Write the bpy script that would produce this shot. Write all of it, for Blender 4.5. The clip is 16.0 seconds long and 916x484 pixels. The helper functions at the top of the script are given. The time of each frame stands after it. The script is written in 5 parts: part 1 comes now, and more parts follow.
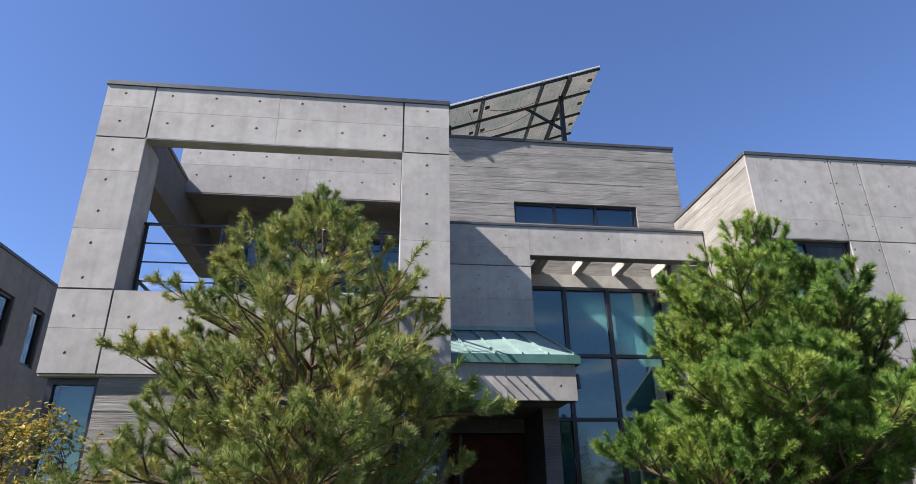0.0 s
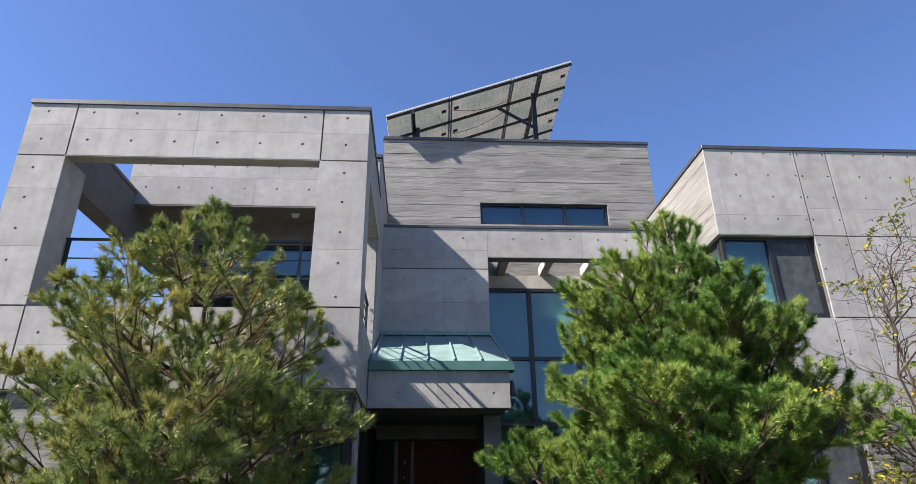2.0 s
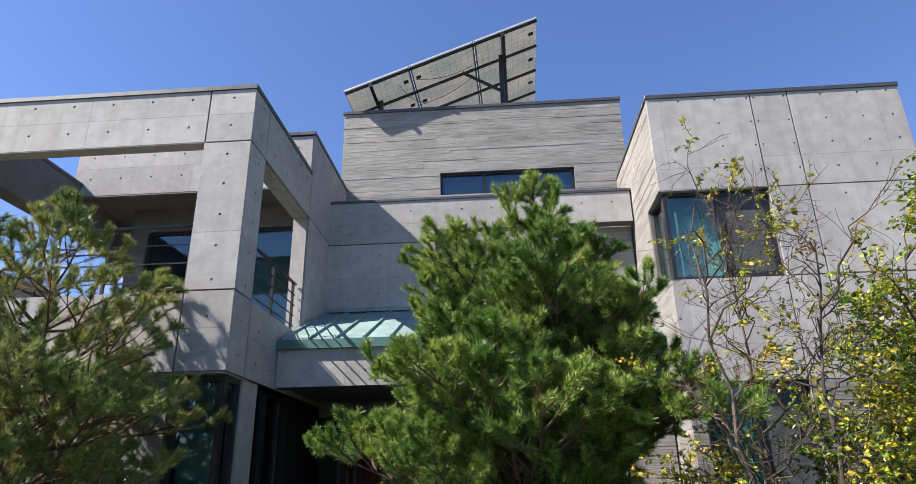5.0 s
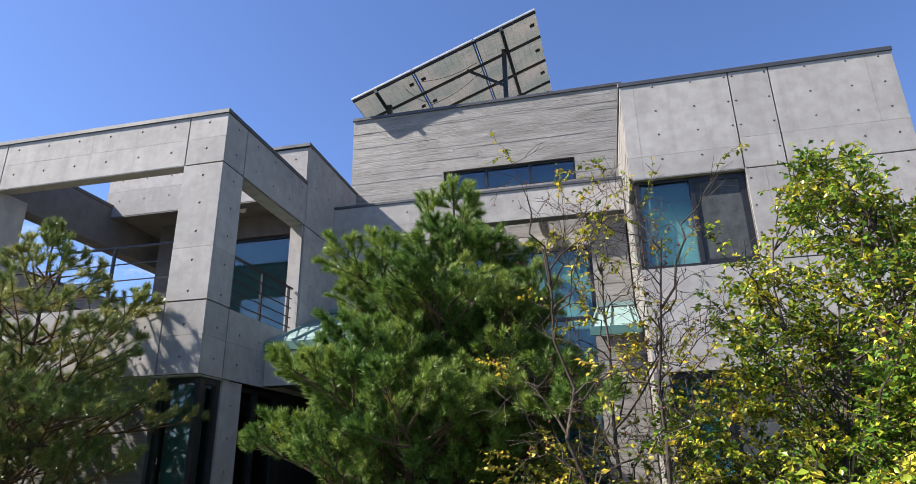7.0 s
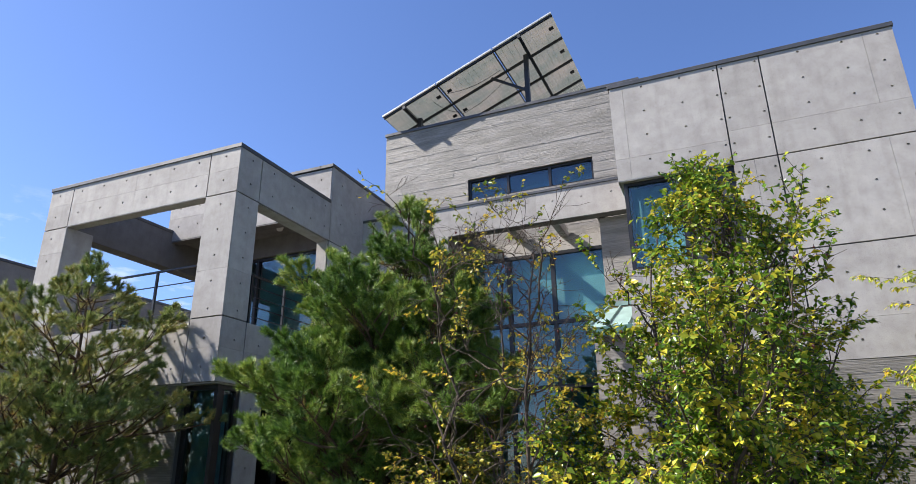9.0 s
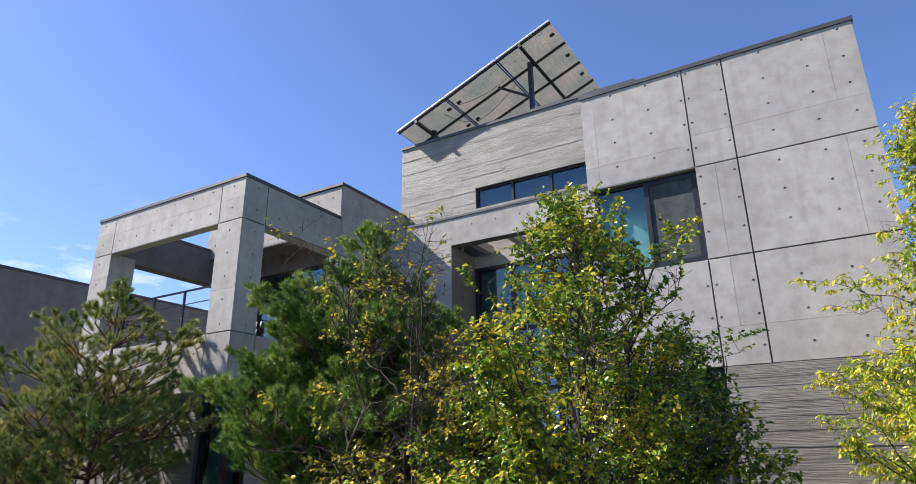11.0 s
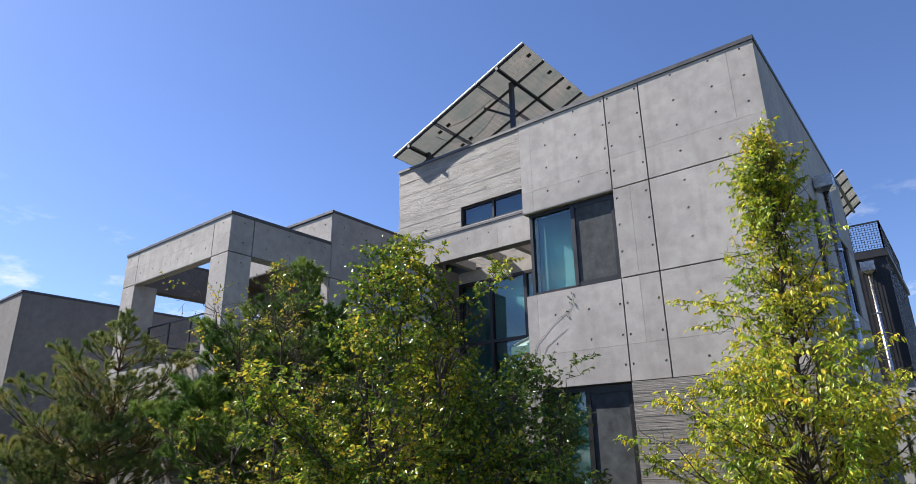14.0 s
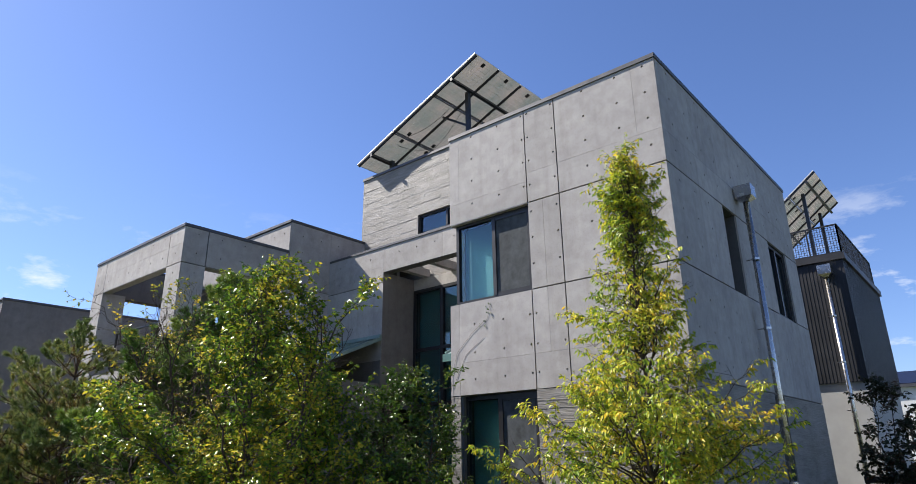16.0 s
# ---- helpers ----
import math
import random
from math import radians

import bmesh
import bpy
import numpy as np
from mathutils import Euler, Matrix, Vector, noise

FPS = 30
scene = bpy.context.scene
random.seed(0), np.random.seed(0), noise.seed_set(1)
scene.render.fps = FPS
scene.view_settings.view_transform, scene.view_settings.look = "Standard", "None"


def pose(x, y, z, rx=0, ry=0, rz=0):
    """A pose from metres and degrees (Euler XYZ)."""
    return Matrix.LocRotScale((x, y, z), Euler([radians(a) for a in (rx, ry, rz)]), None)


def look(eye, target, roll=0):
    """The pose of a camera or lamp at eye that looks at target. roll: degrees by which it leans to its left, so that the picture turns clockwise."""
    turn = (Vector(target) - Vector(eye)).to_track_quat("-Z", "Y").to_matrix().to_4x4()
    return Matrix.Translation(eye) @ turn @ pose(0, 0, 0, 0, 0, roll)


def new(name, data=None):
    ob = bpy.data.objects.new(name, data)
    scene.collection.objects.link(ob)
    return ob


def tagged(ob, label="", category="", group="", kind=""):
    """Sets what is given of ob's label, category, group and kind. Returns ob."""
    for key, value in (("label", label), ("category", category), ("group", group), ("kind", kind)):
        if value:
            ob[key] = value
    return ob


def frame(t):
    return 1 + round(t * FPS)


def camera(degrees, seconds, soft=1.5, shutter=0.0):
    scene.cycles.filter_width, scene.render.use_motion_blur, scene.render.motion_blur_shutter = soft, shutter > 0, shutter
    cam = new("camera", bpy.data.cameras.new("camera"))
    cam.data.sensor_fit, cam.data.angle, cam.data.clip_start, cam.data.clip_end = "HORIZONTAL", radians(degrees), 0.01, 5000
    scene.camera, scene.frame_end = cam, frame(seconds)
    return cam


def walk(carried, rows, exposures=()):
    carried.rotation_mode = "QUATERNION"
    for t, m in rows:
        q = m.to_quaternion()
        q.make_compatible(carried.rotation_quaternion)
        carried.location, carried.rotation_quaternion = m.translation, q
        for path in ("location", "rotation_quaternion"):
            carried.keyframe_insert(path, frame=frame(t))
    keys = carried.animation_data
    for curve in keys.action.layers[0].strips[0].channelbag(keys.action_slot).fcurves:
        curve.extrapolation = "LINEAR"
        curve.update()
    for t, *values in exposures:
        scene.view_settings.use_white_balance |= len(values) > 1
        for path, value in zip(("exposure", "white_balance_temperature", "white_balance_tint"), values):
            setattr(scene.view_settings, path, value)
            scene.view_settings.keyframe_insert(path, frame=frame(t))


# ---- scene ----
cam = camera(71.7, 16.0, 0.5)
ROWS = [
    (0, (0.134, -0.075, 1.596), (0.369, 1.745, 2.39), -0.8),
    (0.5, (0.584, -0.194, 1.674), (0.758, 1.635, 2.464), -0.7),
    (1, (0.977, -0.184, 1.729), (1.121, 1.649, 2.515), -0.7),
    (1.5, (1.404, -0.176, 1.723), (1.54, 1.659, 2.509), -0.7),
    (2, (1.823, -0.158, 1.751), (1.939, 1.677, 2.538), -0.7),
    (2.5, (2.336, -0.077, 1.749), (2.404, 1.765, 2.526), -0.6),
    (3, (2.75, 0.072, 1.768), (2.771, 1.918, 2.537), -0.7),
    (3.5, (3.168, 0.137, 1.815), (3.153, 1.989, 2.569), -0.8),
    (4, (3.659, 0.174, 1.788), (3.6, 2.033, 2.522), -0.6),
    (4.5, (4.086, 0.188, 1.761), (3.994, 2.05, 2.484), -0.8),
    (5, (4.439, 0.18, 1.835), (4.315, 2.046, 2.545), -1.1),
    (7.5, (6.931, 0.055, 1.863), (6.438, 1.873, 2.536), -1.0),
    (8, (7.401, 0.058, 1.823), (6.827, 1.852, 2.496), -0.9),
    (10.5, (9.858, 0.094, 1.96), (8.946, 1.75, 2.614), -0.7),
    (11, (10.3, 0.148, 1.957), (9.342, 1.779, 2.607), -0.8),
    (11.5, (10.705, 0.188, 1.959), (9.709, 1.797, 2.608), -0.9),
    (12, (11.185, 0.256, 2.024), (10.146, 1.838, 2.67), -0.9),
    (12.5, (11.646, 0.426, 2.057), (10.554, 1.974, 2.698), -1.0),
    (13, (12.13, 0.535, 2.058), (10.991, 2.049, 2.698), -1.0),
    (13.5, (12.519, 0.586, 2.041), (11.353, 2.075, 2.69), -1.0),
    (14, (12.931, 0.768, 2.075), (11.754, 2.248, 2.727), -0.8),
    (14.5, (13.364, 0.926, 2.086), (12.188, 2.407, 2.737), -0.8),
    (15, (13.762, 1.083, 2.108), (12.58, 2.56, 2.756), -0.8),
    (15.5, (14.123, 1.29, 2.129), (12.927, 2.757, 2.778), -0.8),
    (16, (14.529, 1.474, 2.169), (13.305, 2.918, 2.813), -0.7),
]
walk(cam, [(t, look(eye, target, roll)) for t, eye, target, roll in ROWS], exposures=((0.0, 1.34), (1.5, 1.42), (3.5, 1.54), (5.0, 1.47), (8.0, 1.45), (12.0, 1.34), (13.5, 1.23), (16.0, 1.2)))

# ---- sky and sun ----
SUN_WAY = Vector((1.0, 0.31, -1.0)).normalized()
world = bpy.data.worlds.new("sky")
scene.world = world
world.use_nodes = True
wt = world.node_tree
wt.nodes.clear()
w_out = wt.nodes.new("ShaderNodeOutputWorld")
w_bg = wt.nodes.new("ShaderNodeBackground")
w_sky = wt.nodes.new("ShaderNodeTexSky")
w_sky.sky_type = "NISHITA"
w_sky.sun_disc = False
w_sky.sun_elevation = math.asin(-SUN_WAY.z)
w_sky.sun_rotation = math.atan2(-SUN_WAY.x, -SUN_WAY.y)
w_sky.air_density, w_sky.dust_density, w_sky.ozone_density = 1.0, 0.3, 5.0
w_bg.inputs["Strength"].default_value = 0.068
w_co = wt.nodes.new("ShaderNodeTexCoord")
w_map = wt.nodes.new("ShaderNodeMapping")
w_map.inputs["Scale"].default_value = (3.0, 3.0, 9.0)
w_noise = wt.nodes.new("ShaderNodeTexNoise")
w_noise.inputs["Scale"].default_value = 2.6
w_noise.inputs["Detail"].default_value = 7.0
w_noise.inputs["Roughness"].default_value = 0.62
w_ramp = wt.nodes.new("ShaderNodeValToRGB")
w_ramp.color_ramp.elements[0].position = 0.545
w_ramp.color_ramp.elements[1].position = 0.7
w_sep = wt.nodes.new("ShaderNodeSeparateXYZ")
w_low = wt.nodes.new("ShaderNodeMapRange")
w_low.inputs["From Min"].default_value, w_low.inputs["From Max"].default_value = 0.37, 0.2
w_low.inputs["To Min"].default_value, w_low.inputs["To Max"].default_value = 0.0, 0.8
w_mul = wt.nodes.new("ShaderNodeMath")
w_mul.operation = "MULTIPLY"
w_mix = wt.nodes.new("ShaderNodeMix")
w_mix.data_type = "RGBA"
w_mix.inputs[7].default_value = (7.0, 7.2, 7.6, 1)
wt.links.new(w_co.outputs["Generated"], w_map.inputs["Vector"])
wt.links.new(w_map.outputs["Vector"], w_noise.inputs["Vector"])
wt.links.new(w_noise.outputs["Fac"], w_ramp.inputs["Fac"])
wt.links.new(w_co.outputs["Generated"], w_sep.inputs["Vector"])
wt.links.new(w_sep.outputs["Z"], w_low.inputs["Value"])
wt.links.new(w_ramp.outputs["Color"], w_mul.inputs[0])
wt.links.new(w_low.outputs["Result"], w_mul.inputs[1])
wt.links.new(w_mul.outputs["Value"], w_mix.inputs[0])
w_tint = wt.nodes.new("ShaderNodeMix")
w_tint.data_type, w_tint.blend_type = "RGBA", "MULTIPLY"
w_tint.inputs[0].default_value = 1.0
w_tint.inputs[7].default_value = (0.9, 0.92, 1.13, 1)
wt.links.new(w_sky.outputs["Color"], w_tint.inputs[6])
wt.links.new(w_tint.outputs[2], w_mix.inputs[6])
wt.links.new(w_mix.outputs[2], w_bg.inputs["Color"])
wt.links.new(w_bg.outputs["Background"], w_out.inputs["Surface"])

sun_data = bpy.data.lights.new("sun", "SUN")
sun_data.energy, sun_data.angle, sun_data.color = 5.0, radians(0.53), (1.0, 0.94, 0.86)
sun = new("sun", sun_data)
sun.matrix_world = look((-30, -20, 30), Vector((-30, -20, 30)) + SUN_WAY)

# ---- materials ----


def material(name, rough=0.6, metal=0.0, spec=0.5):
    m = bpy.data.materials.new(name)
    m.use_nodes = True
    nt = m.node_tree
    b = nt.nodes["Principled BSDF"]
    b.inputs["Roughness"].default_value = rough
    b.inputs["Metallic"].default_value = metal
    b.inputs["Specular IOR Level"].default_value = spec
    return m, nt, b


def noise_node(nt, scale, stretch=(1, 1, 1), detail=4.0, rough=0.55, kind="Position"):
    src = nt.nodes.new("ShaderNodeNewGeometry" if kind == "Position" else "ShaderNodeTexCoord")
    mp = nt.nodes.new("ShaderNodeMapping")
    mp.inputs["Scale"].default_value = stretch
    n = nt.nodes.new("ShaderNodeTexNoise")
    n.inputs["Scale"].default_value = scale
    n.inputs["Detail"].default_value = detail
    n.inputs["Roughness"].default_value = rough
    nt.links.new(src.outputs[kind], mp.inputs["Vector"])
    nt.links.new(mp.outputs["Vector"], n.inputs["Vector"])
    return n


def ramp_node(nt, fac, stops):
    r = nt.nodes.new("ShaderNodeValToRGB")
    el = r.color_ramp.elements
    while len(el) < len(stops):
        el.new(0.5)
    for e, (p, c) in zip(el, stops):
        e.position = p
        e.color = (*c, 1) if len(c) == 3 else c
    nt.links.new(fac, r.inputs["Fac"])
    return r


def mix_node(nt, mode, fac, a, b):
    m = nt.nodes.new("ShaderNodeMix")
    m.data_type, m.blend_type = "RGBA", mode
    for sock, val in ((0, fac), (6, a), (7, b)):
        if hasattr(val, "links") or hasattr(val, "is_linked"):
            nt.links.new(val, m.inputs[sock])
        elif sock == 0:
            m.inputs[0].default_value = val
        else:
            m.inputs[sock].default_value = (*val, 1)
    return m.outputs[2]


def bump(nt, b, height, strength, dist):
    n = nt.nodes.new("ShaderNodeBump")
    n.inputs["Strength"].default_value = strength
    n.inputs["Distance"].default_value = dist
    nt.links.new(height, n.inputs["Height"])
    nt.links.new(n.outputs["Normal"], b.inputs["Normal"])


def piece_random(nt, lo, hi):
    info = nt.nodes.new("ShaderNodeObjectInfo")
    return ramp_node(nt, info.outputs["Random"], [(0, (lo, lo, lo)), (1, (hi, hi, hi))]).outputs["Color"]


def concrete_mat(name, tone, warm=0.0, spread=0.1):
    m, nt, b = material(name, 0.8, 0, 0.3)
    big = noise_node(nt, 0.9, (1, 1, 1.3), 5, 0.6)
    c0 = tuple(tone * k for k in (0.86 + warm, 0.85, 0.86 - warm))
    c1 = tuple(tone * k for k in (1.1 + warm, 1.08, 1.07 - warm))
    col = ramp_node(nt, big.outputs["Fac"], [(0.3, c0), (0.7, c1)]).outputs["Color"]
    cloud = noise_node(nt, 5.0, (1, 1, 1), 6, 0.65)
    col = mix_node(nt, "MULTIPLY", 0.6, col, ramp_node(nt, cloud.outputs["Fac"], [(0.34, (0.76, 0.75, 0.74)), (0.62, (1.06, 1.06, 1.06))]).outputs["Color"])
    streak = noise_node(nt, 1.0, (5.5, 5.5, 0.35), 4, 0.6)
    col = mix_node(nt, "MULTIPLY", 0.32, col, ramp_node(nt, streak.outputs["Fac"], [(0.3, (0.7, 0.68, 0.65)), (0.5, (1, 1, 1))]).outputs["Color"])
    pits = noise_node(nt, 95.0, (1, 1, 1), 3, 0.5)
    col = mix_node(nt, "MULTIPLY", 0.5, col, ramp_node(nt, pits.outputs["Fac"], [(0.28, (0.5, 0.5, 0.5)), (0.42, (1, 1, 1))]).outputs["Color"])
    col = mix_node(nt, "MULTIPLY", 1.0, col, piece_random(nt, 1 - spread, 1 + spread * 0.6))
    nt.links.new(col, b.inputs["Base Color"])
    bump(nt, b, pits.outputs["Fac"], 0.45, 0.005)
    return m


def board_mat(name, tone):
    m, nt, b = material(name, 0.62, 0, 0.4)
    big = noise_node(nt, 0.8, (1, 1, 1.6), 5, 0.6)
    col = ramp_node(nt, big.outputs["Fac"], [(0.3, (tone * 0.88, tone * 0.83, tone * 0.77)), (0.7, (tone * 1.16, tone * 1.09, tone * 1.01))]).outputs["Color"]
    grain = noise_node(nt, 1.0, (2.2, 2.2, 70), 5, 0.65)
    col = mix_node(nt, "MULTIPLY", 0.8, col, ramp_node(nt, grain.outputs["Fac"], [(0.3, (0.62, 0.6, 0.57)), (0.6, (1.05, 1.05, 1.05))]).outputs["Color"])
    blot = noise_node(nt, 1.0, (1.3, 1.3, 6), 5, 0.6)
    col = mix_node(nt, "MULTIPLY", 0.9, col, ramp_node(nt, blot.outputs["Fac"], [(0.35, (0.75, 0.74, 0.72)), (0.55, (1, 1, 1))]).outputs["Color"])
    col = mix_node(nt, "MULTIPLY", 1.0, col, piece_random(nt, 0.87, 1.07))
    nt.links.new(col, b.inputs["Base Color"])
    bump(nt, b, grain.outputs["Fac"], 0.85, 0.014)
    return m


def plain_mat(name, colour, rough=0.5, metal=0.0, vary=0.15, scale=6.0, spec=0.5):
    m, nt, b = material(name, rough, metal, spec)
    n = noise_node(nt, scale, (1, 1, 1), 5, 0.6)
    lo = tuple(c * (1 - vary) for c in colour)
    hi = tuple(min(1, c * (1 + vary)) for c in colour)
    nt.links.new(ramp_node(nt, n.outputs["Fac"], [(0.3, lo), (0.7, hi)]).outputs["Color"], b.inputs["Base Color"])
    rr = ramp_node(nt, n.outputs["Fac"], [(0.2, (max(0.03, rough - 0.1),) * 3), (0.8, (min(1, rough + 0.1),) * 3)])
    nt.links.new(rr.outputs["Color"], b.inputs["Roughness"])
    return m


def glass_mat(name, tint, ior=1.7):
    m, nt, b = material(name, 0.0)
    b.inputs["Base Color"].default_value = (*tint, 1)
    b.inputs["Transmission Weight"].default_value = 1.0
    b.inputs["IOR"].default_value = ior
    wave = noise_node(nt, 1.3, (1, 1, 1), 1, 0.4)
    bump(nt, b, wave.outputs["Fac"], 0.02, 0.02)
    return m


def leaf_mat(name, stops, trans=0.35, rough=0.45):
    m, nt, b = material(name, rough, 0, 0.35)
    geo = nt.nodes.new("ShaderNodeNewGeometry")
    patch = noise_node(nt, 1.7, (1, 1, 1), 3, 0.5)
    drift = nt.nodes.new("ShaderNodeMath")
    drift.operation = "MULTIPLY_ADD"
    drift.inputs[1].default_value, drift.inputs[2].default_value = 1.3, -0.65
    nt.links.new(patch.outputs["Fac"], drift.inputs[0])
    fac = nt.nodes.new("ShaderNodeMath")
    fac.operation = "ADD"
    fac.use_clamp = True
    nt.links.new(geo.outputs["Random Per Island"], fac.inputs[0])
    nt.links.new(drift.outputs[0], fac.inputs[1])
    col = ramp_node(nt, fac.outputs[0], stops).outputs["Color"]
    col = mix_node(nt, "MULTIPLY", 0.6, col, ramp_node(nt, patch.outputs["Fac"], [(0.35, (0.62, 0.76, 0.65)), (0.65, (1.25, 1.1, 0.95))]).outputs["Color"])
    tr = nt.nodes.new("ShaderNodeBsdfTranslucent")
    mixer = nt.nodes.new("ShaderNodeMixShader")
    mixer.inputs[0].default_value = trans
    nt.links.new(col, b.inputs["Base Color"])
    nt.links.new(col, tr.inputs["Color"])
    out = nt.nodes["Material Output"]
    nt.links.new(b.outputs[0], mixer.inputs[1])
    nt.links.new(tr.outputs[0], mixer.inputs[2])
    nt.links.new(mixer.outputs[0], out.inputs["Surface"])
    return m


def bark_mat(name, a, c):
    m, nt, b = material(name, 0.9, 0, 0.2)
    n = noise_node(nt, 14.0, (1, 1, 0.35), 6, 0.7)
    nt.links.new(ramp_node(nt, n.outputs["Fac"], [(0.3, a), (0.7, c)]).outputs["Color"], b.inputs["Base Color"])
    bump(nt, b, n.outputs["Fac"], 0.8, 0.02)
    return m


CONCRETE = concrete_mat("fair_faced_concrete", 0.375, 0.045)
CORE = concrete_mat("concrete_joint", 0.11, 0.0, 0.02)
BOARD = board_mat("board_marked_concrete", 0.275)
BASE_BOARD = board_mat("weathered_base_boards", 0.21)
RENDER_GREY = concrete_mat("grey_stone_cladding", 0.2, 0.07, 0.12)
COPING = plain_mat("dark_grey_metal", (0.075, 0.076, 0.082), 0.45, 0.3, 0.12)
FRAME = plain_mat("black_aluminium", (0.022, 0.021, 0.022), 0.38, 0.2, 0.2)
STEEL = plain_mat("dark_painted_steel", (0.03, 0.031, 0.034), 0.4, 0.4, 0.2)
GREYSTEEL = plain_mat("grey_painted_steel", (0.16, 0.16, 0.165), 0.4, 0.5, 0.15)
GALV = plain_mat("galvanised_steel", (0.42, 0.43, 0.45), 0.35, 0.8, 0.15, 12)
STAINLESS = plain_mat("stainless_steel", (0.55, 0.52, 0.48), 0.25, 1.0, 0.12, 9)
COPPER = plain_mat("green_patina_copper", (0.19, 0.275, 0.26), 0.55, 0.15, 0.22, 3.5)
COPPER_DARK = plain_mat("dark_patina_copper", (0.07, 0.16, 0.14), 0.5, 0.15, 0.2, 4)
GLASS = glass_mat("green_tinted_glass", (0.42, 0.72, 0.74))
GLASS_DARK = glass_mat("dark_tinted_glass", (0.2, 0.34, 0.42), 1.8)
# lighter blue tint carries the strip window's reflection in the glass colour
GLASS_BLUE = glass_mat("reflection_blue_glass", (0.3, 0.52, 0.66), 1.8)
# teal of the blinds, also used where a pane only mirrors its surroundings
BLIND = plain_mat("blind_and_reflection_teal", (0.17, 0.25, 0.24), 0.8, 0, 0.06, 2)
SCREEN = plain_mat("grey_insect_screen", (0.07, 0.076, 0.08), 0.8, 0, 0.35, 6, 0.08)
# dark infill for hidden inner walls and slabs, keeps interiors dim
ROOM = plain_mat("unseen_dark_infill", (0.16, 0.15, 0.14), 0.9, 0, 0.1, 2)
DOORWOOD = plain_mat("red_brown_wood", (0.085, 0.022, 0.015), 0.6, 0, 0.3, 5, 0.15)
WHITE = plain_mat("white_painted_metal", (0.72, 0.72, 0.7), 0.45, 0, 0.06)
CELL = leaf_mat("solar_backsheet", [(0.0, (0.21, 0.21, 0.215)), (1.0, (0.23, 0.23, 0.235))], 0.3, 0.5)
CELL_LINE = leaf_mat("solar_grid_line", [(0.0, (0.8, 0.8, 0.8)), (1.0, (0.82, 0.82, 0.82))], 0.5, 0.4)
ALU = plain_mat("anodised_aluminium", (0.62, 0.63, 0.65), 0.35, 0.35, 0.06, 9)
CELL_TOP = plain_mat("solar_glass", (0.012, 0.016, 0.035), 0.12, 0, 0.1, 3)
CLAD = plain_mat("charcoal_cladding", (0.028, 0.029, 0.033), 0.5, 0.3, 0.15, 2)
# near-black stone: the deep shade of the entrance recess is in this colour
STONE = plain_mat("shade_dark_stone", (0.022, 0.02, 0.018), 0.7, 0, 0.25, 4, 0.2)
# brown staining plus the shade under slabs, both put into the base colour
SOFFIT = concrete_mat("stained_and_shaded_concrete", 0.17, 0.06)
# unseen balcony floor, coloured dark to cut the bounce onto the soffit
FLOOR_DARK = plain_mat("dark_low_bounce_floor", (0.07, 0.05, 0.035), 0.7, 0, 0.3, 5)
WHITEWALL = plain_mat("white_render", (0.6, 0.6, 0.59), 0.8, 0, 0.08, 2)
SOIL = plain_mat("garden_soil", (0.07, 0.06, 0.04), 0.95, 0, 0.4, 3)
ASPHALT = plain_mat("asphalt", (0.05, 0.05, 0.05), 0.9, 0, 0.25, 20)
LAWN = plain_mat("lawn_earth", (0.06, 0.075, 0.03), 0.95, 0, 0.4, 5)
PINE_BARK = bark_mat("pine_bark", (0.035, 0.024, 0.018), (0.13, 0.085, 0.06))
BARK = bark_mat("grey_brown_bark", (0.03, 0.023, 0.019), (0.11, 0.085, 0.068))

# ---- building blocks ----


